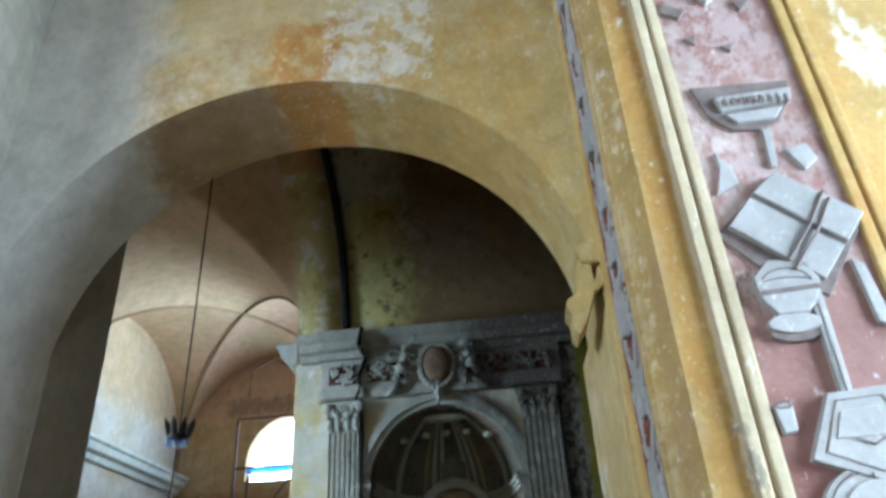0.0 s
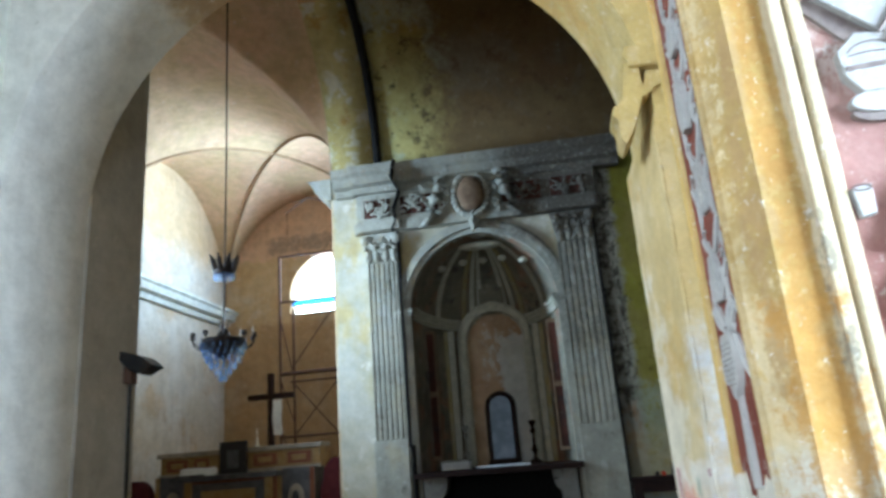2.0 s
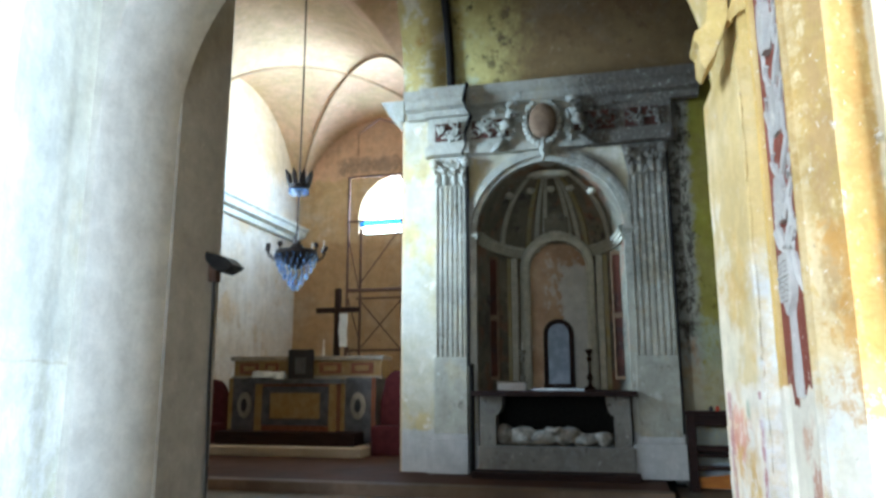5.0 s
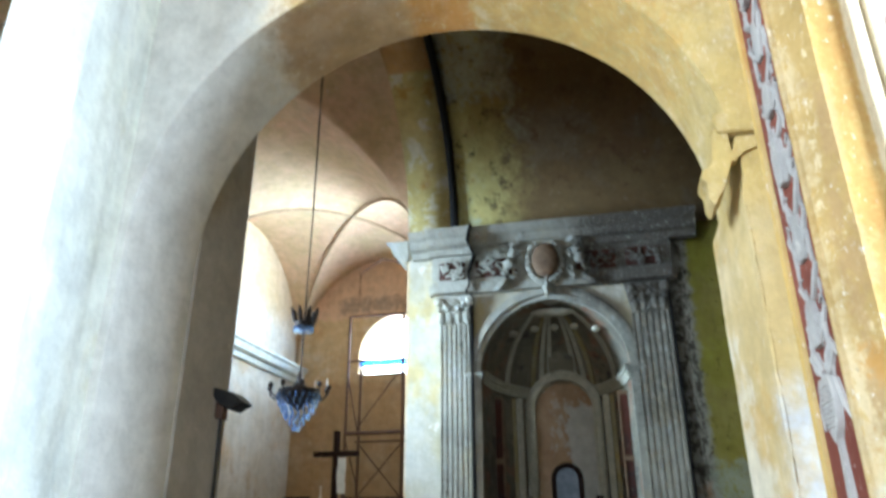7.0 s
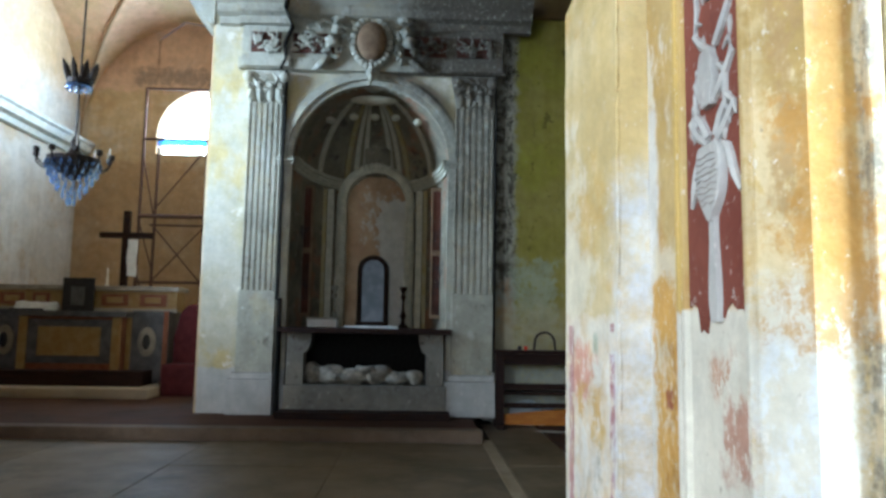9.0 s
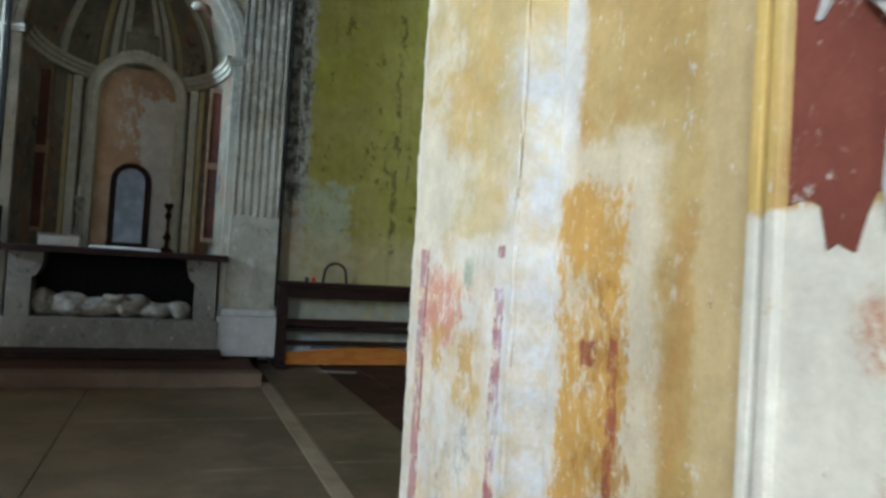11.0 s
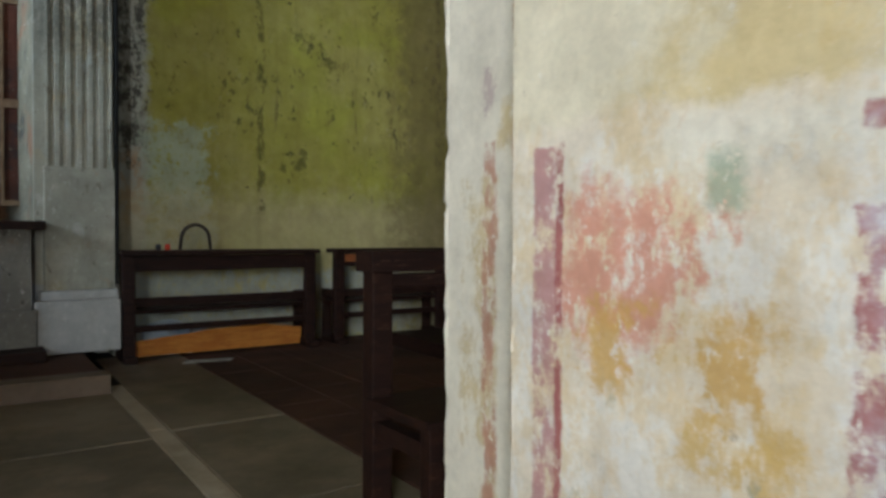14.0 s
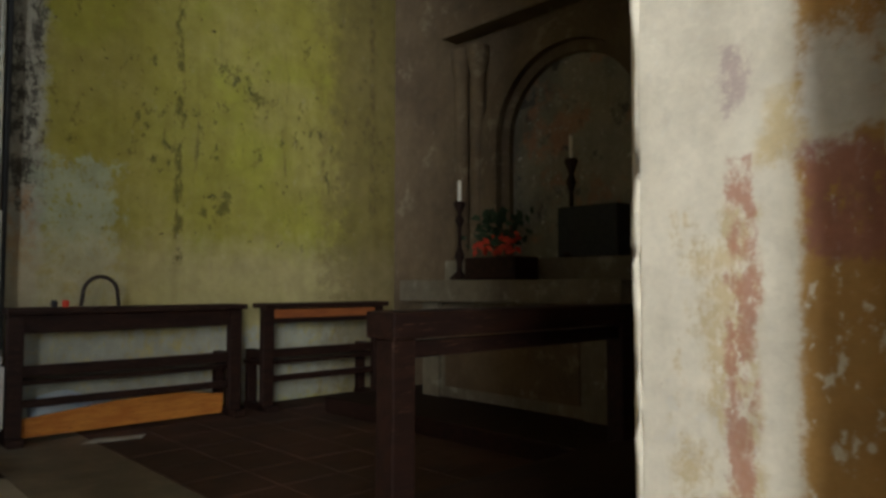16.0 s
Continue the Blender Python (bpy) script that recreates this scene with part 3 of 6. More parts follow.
def tube(bm, pts, r, seg=8):
    """A round bar through the points; r is one radius or one for each point."""
    pts = [Vector(p) for p in pts]
    rs = r if isinstance(r, (list, tuple)) else [r] * len(pts)
    rings = []
    for i, p in enumerate(pts):
        d = (pts[min(i + 1, len(pts) - 1)] - pts[max(i - 1, 0)]).normalized()
        q = d.to_track_quat("Z", "Y").to_matrix()
        rings.append([bm.verts.new(p + q @ Vector((rs[i] * math.cos(2 * math.pi * k / seg), rs[i] * math.sin(2 * math.pi * k / seg), 0))) for k in range(seg)])
    for a, b in zip(rings, rings[1:]):
        for k in range(seg):
            bm.faces.new((a[k], a[(k + 1) % seg], b[(k + 1) % seg], b[k]))
    bm.faces.new(rings[0]), bm.faces.new(rings[-1])


def ball(bm, c, rx, ry, rz, u=12, v=8, turn=None):
    r = bmesh.ops.create_uvsphere(bm, u_segments=u, v_segments=v, radius=1)
    q = (turn or Matrix.Identity(4))
    bmesh.ops.transform(bm, matrix=Matrix.Translation(c) @ q @ Matrix.Diagonal((rx, ry, rz, 1)), verts=r["verts"])


def rough_up(bm, amount, scale, seed=0.0):
    for v in bm.verts:
        v.co += noise.noise_vector(v.co * scale + Vector((seed, seed, seed))) * amount


def link_mesh(name, bm, material, smooth=False):
    bmesh.ops.recalc_face_normals(bm, faces=bm.faces[:])
    me = bpy.data.meshes.new(name)
    bm.to_mesh(me)
    bm.free()
    me.materials.append(material)
    if smooth:
        for p in me.polygons:
            p.use_smooth = True
    return new(name, me)


def part(name, bm, material, parent, label="", smooth=False):
    ob = link_mesh(name, bm, material, smooth)
    ob.parent = parent
    return tagged(ob, label)


def setting(name, bm, material, label, category, smooth=False):
    return tagged(link_mesh(name, bm, material, smooth), label, category, kind="structure")


def thing(name, x, y, z, label, category, group=""):
    ob = new(name)
    ob.location = (x, y, z)
    return tagged(ob, label, category, group)


# ---- floor ----
bm = bmesh.new()
box(bm, -9.5, 7.0, -4.5, 18.5, -0.30, -0.012)
floor = setting("floor", bm, MAT_JOINT, "worn stone floor with dirty joints", "floor")
bm = bmesh.new()
box(bm, -9.0, 1.0, 9.0, 17.2, -0.01, 0.118)
step = setting("floor_step", bm, MAT_TERRA, "low terracotta-coloured step before the altars", "step")
bm = bmesh.new()
box(bm, -9.0, 1.03, 8.92, 9.14, -0.01, 0.135, 0.012)
part("edge_stone", bm, MAT_NOSING, step, "worn reddish stone nosing")

# ---- aisle arch and its piers ----
def splayed_arch(bm, near, far, y0, y1, x0, x1, ztop, n=44):
    """An arch whose opening narrows slightly from y0 to y1; near and far are (centre x, spring z, radius, jamb x)."""
    rings = []
    for (cx, zs, r, jx), y in ((near, y0), (far, y1)):
        line = [(cx - r, 0.0)] + [(cx - r * math.cos(math.pi * k / n), zs + r * math.sin(math.pi * k / n)) for k in range(n + 1)] + [(jx, zs - 0.12), (jx, 0.0)]
        top = [(x0, 0.0)] + [(x0 + (x1 - x0) * k / n, ztop) for k in range(n + 1)] + [(x1, zs), (x1, 0.0)]
        rings.append(([bm.verts.new((x, y, z)) for x, z in line], [bm.verts.new((x, y, z)) for x, z in top]))
    (a, b), (c, d) = rings
    for k in range(len(a) - 1):
        bm.faces.new((a[k], a[k + 1], b[k + 1], b[k]))
        bm.faces.new((c[k], c[k + 1], d[k + 1], d[k]))
        bm.faces.new((a[k], a[k + 1], c[k + 1], c[k]))
        bm.faces.new((b[k], b[k + 1], d[k + 1], d[k]))


bm = bmesh.new()
splayed_arch(bm, (-0.72, 3.04, 1.81, 1.065), (-0.71, 3.06, 1.76, 1.0), 3.76, 4.44, -3.3, 2.0, 7.2)
setting("wall_aisle_arch", bm, MAT_ARCH, "thick round arch of flaking ochre and white plaster", "arch")
bm = bmesh.new()
prism(bm, [(1.125, 4.442), (2.0, 4.442), (2.0, 4.86), (1.15, 4.86), (1.125, 4.83)], 0, 7.2)
setting("wall_arch_order", bm, MAT_ORDER, "recessed strip of painted plaster behind the arch", "pier")
bm = bmesh.new()
prism(bm, [(-2.45, 4.442), (-2.42, 5.0), (-2.45, 5.03), (-3.3, 5.03), (-3.3, 4.442)], 0, 10.9)
setting("wall_crossing_pier", bm, MAT_GREYPIER, "plaster pier at the crossing, greyed to hold the nave shade", "pier")
bm = bmesh.new()
box(bm, -2.42, 1.124, 4.474, 4.86, 5.45, 7.2)
box(bm, -2.42, 2.0, 4.474, 4.86, 7.2, 10.9)
setting("wall_over_arch", bm, MAT_NAVE, "plaster wall above the arch", "wall")
bm = bmesh.new()
prism(bm, [(0.935, 2.33), (1.005, 2.25), (2.6, 2.25), (2.6, 3.757), (1.20, 3.757), (1.20, 2.76), (0.935, 2.74)], 0, 7.2)
pier = setting("wall_painted_pier", bm, MAT_PIER, "pier with painted pilasters in flaking ochre plaster", "pier")
bm = bmesh.new()
prism(bm, [(-2.60, 3.79), (-2.58, 3.62), (-2.54, 3.50), (-2.44, 3.10), (-2.41, 3.02), (-2.40, 2.56), (-2.42, 2.52), (-3.3, 3.40), (-3.3, 3.79)], 0, 7.2)
setting("wall_white_pier", bm, MAT_LEFT, "whitewashed pier with a soft raised pilaster", "pier")
# broken impost block of the arch
bm = bmesh.new()
prism(bm, [(1.19, 3.37), (0.985, 3.385), (0.965, 3.33), (0.99, 3.30), (0.985, 3.27), (1.19, 3.26)], 3.70, 3.86, "y")
prism(bm, [(1.04, 3.29), (0.975, 3.31), (0.955, 3.22), (0.945, 3.10), (0.885, 3.07), (0.878, 3.02), (0.905, 3.00), (0.90, 2.90), (0.925, 2.865), (0.985, 2.96), (1.05, 3.14)], 3.725, 3.93, "y")
prism(bm, [(1.19, 3.25), (1.07, 3.25), (1.06, 3.20), (1.03, 3.12), (1.05, 3.10), (1.10, 3.16), (1.19, 3.18)], 3.735, 3.80, "y")
bmesh.ops.bevel(bm, geom=bm.edges[:], offset=0.006, segments=2, affect="EDGES")
setting("trim_impost", bm, MAT_ARCH, "broken yellow plaster impost of the arch", "trim")

# worn arrises: the plaster is chipped and rounded along the upright corners
def worn_arris(x, y, z0, z1, r, seed, mat):
    bm = bmesh.new()
    rnd = random.Random(seed)
    pts, rs, z = [], [], z0
    while z < z1:
        w = Vector((x, y, z * 3.1 + seed))
        pts.append((x + 0.007 * noise.noise(w * 2.3) + rnd.uniform(-0.002, 0.002), y + 0.007 * noise.noise(w * 2.3 + Vector((9, 0, 0))), z))
        rs.append(r * (0.95 + 0.35 * noise.noise(w * 2.0)))
        z += rnd.uniform(0.03, 0.07)
    tube(bm, pts, rs, 9)
    setting("trim_worn_edge", bm, mat, "rounded chipped plaster corner", "trim", True)


worn_arris(1.008, 4.438, 0.02, 2.9, 0.009, 3, MAT_ARCH)
worn_arris(1.074, 3.762, 0.02, 2.9, 0.009, 8, MAT_ARCH)
worn_arris(1.134, 4.838, 0.02, 5.3, 0.010, 14, MAT_ORDER)

# ---- transept bay ----
def vault_bay(name, x0, x1, cy, r, zs, th, mat, label, n=28):
    bm = bmesh.new()
    pts = [(cy + r * math.cos(math.pi * k / n), zs + r * math.sin(math.pi * k / n)) for k in range(n + 1)]
    out = [(cy + (r + th) * math.cos(math.pi * k / n), zs + (r + th) * math.sin(math.pi * k / n)) for k in range(n, -1, -1)]
    a = [bm.verts.new((x0, y, z)) for y, z in pts + out]
    b = [bm.verts.new((x1, y, z)) for y, z in pts + out]
    m = 2 * n + 2
    for k in range(m):
        bm.faces.new((a[k], a[(k + 1) % m], b[(k + 1) % m], b[k]))
    for k in range(n):
        bm.faces.new((a[k], a[k + 1], a[m - 2 - k], a[m - 1 - k]))
        bm.faces.new((b[k], b[k + 1], b[m - 2 - k], b[m - 1 - k]))
    return setting(name, bm, mat, label, "ceiling", True)


vault_bay("ceiling_transept", -1.86, 5.6, 7.68, 2.72, 5.70, 0.25, MAT_BAYVAULT, "stained and mouldy barrel vault, its right side painted dark for shade")
vault_bay("ceiling_band", -2.60, -1.90, 7.68, 2.66, 5.70, 0.31, MAT_BAND, "yellow flaking transverse band of the vault")
# black strip in place of the shadow line beside the band
vault_bay("ceiling_shadow_gap", -1.90, -1.79, 7.68, 2.63, 5.70, 0.28, MAT_DARK, "black strip drawn for the shadow gap along the vault band")

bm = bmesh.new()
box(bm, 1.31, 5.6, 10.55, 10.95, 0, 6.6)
setting("wall_green", bm, MAT_GREEN, "mouldy yellow-green plaster wall with black spots, shade painted at its right end", "wall")
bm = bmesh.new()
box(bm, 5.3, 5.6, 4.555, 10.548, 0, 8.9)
setting("wall_transept_end", bm, MAT_DIM, "end wall of the bay, its shade put into dark brown stucco", "wall")
bm = bmesh.new()
box(bm, 2.002, 5.298, 4.55, 4.86, 0, 8.9)
setting("wall_transept_back", bm, MAT_NAVE, "ochre plaster back wall of the bay", "wall")
bm = bmesh.new()
box(bm, 5.3, 5.6, -3.0, -0.3, 0, 7.2)
box(bm, 5.3, 5.6, 2.3, 4.55, 0, 7.2)
box(bm, 5.3, 5.6, -0.3, 2.3, 0, 1.0)
box(bm, 5.3, 5.6, -0.3, 2.3, 3.8, 7.2)
setting("wall_aisle_side", bm, MAT_NAVE, "ochre plaster aisle wall", "wall")
bm = bmesh.new()
box(bm, -9.2, -3.3, 4.0, 4.4, 7.22, 11.0)
setting("wall_nave_upper", bm, MAT_NAVE, "upper nave wall above the arch", "wall")

# ---- enclosing aisle and nave ----
bm = bmesh.new()
box(bm, -9.2, -6.8, -3.4, -3.0, 0, 11)
box(bm, -4.0, -1.75, -3.4, -3.0, 0, 11)
box(bm, -6.8, -4.0, -3.4, -3.0, 0, 1.6)
box(bm, -6.8, -4.0, -3.4, -3.0, 5.2, 11)
box(bm, 0.55, 5.6, -3.4, -3.0, 0, 11)
box(bm, -1.75, 0.55, -3.4, -3.0, 3.75, 11)
setting("wall_west", bm, MAT_NAVE, "ochre west wall with an open doorway", "wall")
bm = bmesh.new()
box(bm, -9.2, -8.0, -3.0, 6.8, 0, 11)
box(bm, -9.2, -8.0, 6.8, 8.6, 0, 3.4)
box(bm, -9.2, -8.0, 6.8, 8.6, 5.6, 11)
box(bm, -9.2, -8.0, 8.6, 10.3, 0, 11)
setting("wall_nave_far", bm, MAT_NAVE, "ochre nave wall with a high window", "wall")
bm = bmesh.new()
box(bm, -9.2, 5.6, -3.4, 4.0, 7.24, 7.5)
setting("ceiling_aisle", bm, MAT_NAVE, "plain ochre aisle ceiling", "ceiling")

# ---- chancel ----
XL, XR, YB, YF = -7.55, -2.6, 17.0, 10.7
bm = bmesh.new()
box(bm, XL - 0.4, XL, 10.3, YB + 0.4, 0, 11)
setting("wall_chancel_left", bm, MAT_PALEWALL, "pale chancel side wall lit by daylight", "wall")
bm = bmesh.new()
box(bm, XR - 0.01, XR + 0.018, 10.32, 13.3, 0, 11)
box(bm, XR, XR + 0.4, 15.1, YB, 0, 11)
box(bm, XR, XR + 0.4, 13.3, 15.1, 0, 5.6)
box(bm, XR, XR + 0.4, 13.3, 15.1, 7.6, 11)
setting("wall_chancel_right", bm, MAT_CHANCEL, "chancel side wall with a high window", "wall")
bm = bmesh.new()
WX, WZ, WR = -4.72, 5.55, 1.10
n = 20
arc = [(WX + WR * math.cos(math.pi * k / n), WZ + WR * math.sin(math.pi * k / n)) for k in range(n + 1)]
ring = [(WX + WR, 5.12)] + arc + [(WX - WR, 5.12)]
top = [(XR, 5.12)] + [(XR + (XL - XR) * k / n, 11.0) for k in range(n + 1)] + [(XL, 5.12)]
f = [[bm.verts.new((x, y, z)) for x, z in r] for y in (YB, YB + 0.5) for r in (ring, top)]
for k in range(len(ring) - 1):
    bm.faces.new((f[0][k], f[0][k + 1], f[1][k + 1], f[1][k]))
    bm.faces.new((f[2][k], f[2][k + 1], f[3][k + 1], f[3][k]))
    bm.faces.new((f[0][k], f[0][k + 1], f[2][k + 1], f[2][k]))
box(bm, XL, XR, YB, YB + 0.5, 0, 5.12)
setting("wall_apse", bm, MAT_CHANCEL, "end wall of the chancel with an arched window", "wall")

# groin vaults: two crossing barrels over each bay
VZ, VR, VF = 5.45, 2.75, 11.4


def groin_vault(name, y0, y1, label, n=40):
    bm = bmesh.new()
    cx, cy, hx, hy = (XL + XR) / 2, (y0 + y1) / 2, (XR - XL) / 2, (y1 - y0) / 2
    grid = []
    for i in range(n + 1):
        row = []
        for j in range(n + 1):
            u, v = math.sin(math.pi / 2 * (-1 + 2 * i / n)), math.sin(math.pi / 2 * (-1 + 2 * j / n))
            zz = VZ + VR * math.sqrt(max(0.0, 1 - min(u * u, v * v)))
            row.append(bm.verts.new((cx + u * hx, cy + v * hy, zz)))
        grid.append(row)
    for i in range(n):
        for j in range(n):
            bm.faces.new((grid[i][j], grid[i + 1][j], grid[i + 1][j + 1], grid[i][j + 1]))
    setting(name, bm, MAT_VAULT_CH, label, "ceiling", True)


def groin_line(y0, y1, flip):
    cx, cy, hx, hy = (XL + XR) / 2, (y0 + y1) / 2, (XR - XL) / 2, (y1 - y0) / 2
    pts = []
    for k in range(49):
        u = math.sin(math.pi / 2 * (-0.985 + 1.97 * k / 48))
        pts.append((cx + u * hx, cy + (u if flip else -u) * hy, VZ + VR * math.sqrt(max(0.0, 1 - u * u)) - 0.014))
    bm = bmesh.new()
    tube(bm, pts, 0.030, 6)
    setting("trim_groin", bm, MAT_GROIN, "soft plaster groin of the vault", "trim", True)


MAT_GROIN = plain("groin_edge", (0.40, 0.27, 0.15), (0.33, 0.22, 0.12), 5, 0.9, 0.2)
groin_line(VF, YB, True)
groin_line(VF, YB, False)
groin_vault("ceiling_chancel", VF, YB, "peach-coloured plaster groin vault")
groin_vault("ceiling_nave", 4.4, VF, "peach-coloured plaster groin vault of the nave bay")
bm = bmesh.new()
box(bm, -9.2, XR + 0.4, 4.0, YB + 0.5, 11.0, 11.3)
setting("ceiling_roof", bm, MAT_NAVE, "roof slab above the vault", "ceiling")
bm = bmesh.new()
prof = [(0, 0), (0.10, 0.0), (0.14, 0.10), (0.26, 0.14), (0.30, 0.26), (0.36, 0.30), (0.36, 0.36), (0, 0.36)]
prism(bm, [(XL + p, 4.95 + q) for p, q in prof], 10.4, YB, "y")
setting("trim_cornice", bm, MAT_LEFT, "moulded white plaster cornice", "trim")

# window of the apse
win = tagged(new("window_1"), "arched chancel window glaring with daylight", "window", kind="structure")
bm = bmesh.new()
box(bm, WX - 1.6, WX + 1.6, YB + 0.9, YB + 0.92, 4.6, 7.2)
setting("backdrop", bm, MAT_SKY, "bright white sky outside the window", "sky")
bm = bmesh.new()
box(bm, WX - 1.1, WX + 1.1, YB + 0.10, YB + 0.20, 5.34, 5.50, 0.01)
part("transom", bm, MAT_PANE, win, "blue-tinted transom of the window")
bm = bmesh.new()
box(bm, WX - 0.02, WX + 0.02, YB + 0.22, YB + 0.26, 5.12, 6.6)
part("mullion", bm, MAT_IRON, win)

# ---- wall behind the niche altar, with the apse niche cut into it ----
NX, NR, NZ = -0.40, 1.06, 3.50
FY = 10.30
bm = bmesh.new()
n = 32
arc = [(NX - NR * math.cos(math.pi * k / n), NZ + NR * math.sin(math.pi * k / n)) for k in range(n + 1)]
ring = [(NX - NR, 0.12)] + arc + [(NX + NR, 0.12)]
top = [(-2.58, 0.12)] + [(-2.58 + 3.89 * k / n, 5.72) for k in range(n + 1)] + [(1.31, 0.12)]
f = [[bm.verts.new((x, y, z)) for x, z in r] for y in (FY, FY + 0.5) for r in (ring, top)]
for k in range(len(ring) - 1):
    bm.faces.new((f[0][k], f[0][k + 1], f[1][k + 1], f[1][k]))
    bm.faces.new((f[0][k], f[0][k + 1], f[2][k + 1], f[2][k]))
    bm.faces.new((f[1][k], f[1][k + 1], f[3][k + 1], f[3][k]))
setting("wall_altar", bm, MAT_PIERWALL, "plaster wall holding the niche altar", "wall")
bm = bmesh.new()
box(bm, -2.58, 1.31, FY + 0.5, 13.1, 5.5, 5.72)
box(bm, -2.58, 1.31, 12.9, 13.1, 0, 5.5)
box(bm, -2.58, -2.45, FY + 0.5, 12.9, 0, 5.5)
box(bm, 1.2, 1.31, FY + 0.5, 12.9, 0, 5.5)
setting("wall_niche_back", bm, MAT_PIERWALL, "masonry behind the niche", "wall")

# ---- painted pier: relief of trophies and candelabrum ----
def relief(bm, pts, y, depth):
    """A low slab with softened edges, its outline in x and z, standing out from the plane y towards -y."""
    prism(bm, pts, y - depth, y + 0.004, "y")


def soft(bm, offset=0.004):
    bmesh.ops.bevel(bm, geom=bm.edges[:], offset=offset, segments=1, affect="EDGES")


PY = 2.25
panel = thing("trophy_panel", 1.4, PY, 1.8, "red painted panel of grey-white trophy reliefs on the pier", "relief panel")


def pp(name, bm, mat, parent, label=""):
    ob = part(name, bm, mat, parent, label)
    ob.matrix_parent_inverse = Matrix.Translation(parent.location).inverted()
    return ob


bm = bmesh.new()
box(bm, 1.205, 1.60, PY - 0.006, PY + 0.01, 0.35, 4.6)
field = pp("field", bm, MAT_FIELD, panel, "flaking dark red field")
for x0, x1 in ((1.115, 1.15), (1.165, 1.20), (1.605, 1.64), (1.655, 1.69)):
    bm = bmesh.new()
    box(bm, x0, x1, PY - 0.022, PY + 0.01, 0.3, 4.7, 0.006)
    pp("moulding", bm, MAT_PIER, panel)


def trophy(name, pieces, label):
    """pieces: outlines with their depth and material; dark slabs stand in for drop shadow under the pale ones."""
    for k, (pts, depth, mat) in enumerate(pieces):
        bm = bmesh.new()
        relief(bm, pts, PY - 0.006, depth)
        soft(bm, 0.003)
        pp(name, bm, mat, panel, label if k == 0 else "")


def oval(cx, cz, rx, rz, n=18, a0=0.0, a1=360.0):
    return [(cx + rx * math.cos(radians(a0 + (a1 - a0) * k / n)), cz + rz * math.sin(radians(a0 + (a1 - a0) * k / n))) for k in range(n)]


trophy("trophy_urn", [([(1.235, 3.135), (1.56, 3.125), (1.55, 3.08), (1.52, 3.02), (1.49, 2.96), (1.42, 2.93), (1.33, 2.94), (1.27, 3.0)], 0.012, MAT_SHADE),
                      ([(1.30, 3.07), (1.55, 3.08), (1.54, 3.03), (1.31, 3.01)], 0.028, MAT_STUCCO),
                      ([(1.32, 3.0), (1.51, 3.01), (1.47, 2.965), (1.35, 2.96)], 0.022, MAT_STUCCO)], "grey-white shallow urn")
for k in range(9):
    trophy("gadroon", [(oval(1.325 + 0.025 * k, 3.04, 0.007, 0.017, 8), 0.032, MAT_SHADE)], "")
trophy("trophy_book", [([(1.185, 2.56), (1.40, 2.75), (1.63, 2.58), (1.45, 2.33), (1.30, 2.42)], 0.010, MAT_SHADE),
                       ([(1.225, 2.575), (1.31, 2.67), (1.53, 2.475), (1.445, 2.375)], 0.030, MAT_STUCCO),
                       ([(1.32, 2.68), (1.405, 2.75), (1.615, 2.575), (1.54, 2.485)], 0.036, MAT_STUCCO)], "grey-white book bound with a cord")
for a, b in (((1.52, 2.66), (1.36, 2.44)), ((1.53, 2.63), (1.37, 2.41))):
    bm = bmesh.new()
    tube(bm, [(a[0], PY - 0.045, a[1]), ((a[0] + b[0]) / 2 + 0.01, PY - 0.045, (a[1] + b[1]) / 2), (b[0], PY - 0.04, b[1])], 0.005, 6)
    pp("cord", bm, MAT_SHADE, panel)
trophy("trophy_vase", [([(1.25, 2.40), (1.30, 2.45), (1.40, 2.44), (1.43, 2.38), (1.40, 2.31), (1.37, 2.28), (1.29, 2.28), (1.255, 2.33)], 0.030, MAT_STUCCO),
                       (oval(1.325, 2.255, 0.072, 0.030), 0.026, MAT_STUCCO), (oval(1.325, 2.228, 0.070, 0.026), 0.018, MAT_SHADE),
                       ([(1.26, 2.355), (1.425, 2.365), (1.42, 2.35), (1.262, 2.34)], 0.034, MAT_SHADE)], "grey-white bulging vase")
trophy("trophy_staff", [([(1.39, 2.35), (1.425, 2.35), (1.415, 2.03), (1.385, 2.03)], 0.022, MAT_STUCCO)], "pale staff")
trophy("trophy_plaque", [([(1.345, 2.05), (1.50, 2.06), (1.53, 1.90), (1.42, 1.82), (1.26, 1.885)], 0.030, MAT_STUCCO),
                         ([(1.36, 2.00), (1.46, 2.01), (1.47, 1.93), (1.33, 1.93)], 0.033, MAT_STUCCO)], "grey-white plaque")
trophy("trophy_shield", [(oval(1.385, 1.745, 0.135, 0.12, 22), 0.024, MAT_STUCCO), (oval(1.39, 1.75, 0.09, 0.08, 18), 0.030, MAT_STUCCO)], "grey-white round shield")
trophy("trophy_cup", [([(1.205, 2.03), (1.255, 2.04), (1.25, 1.96), (1.215, 1.955)], 0.022, MAT_STUCCO)], "small pale cup")
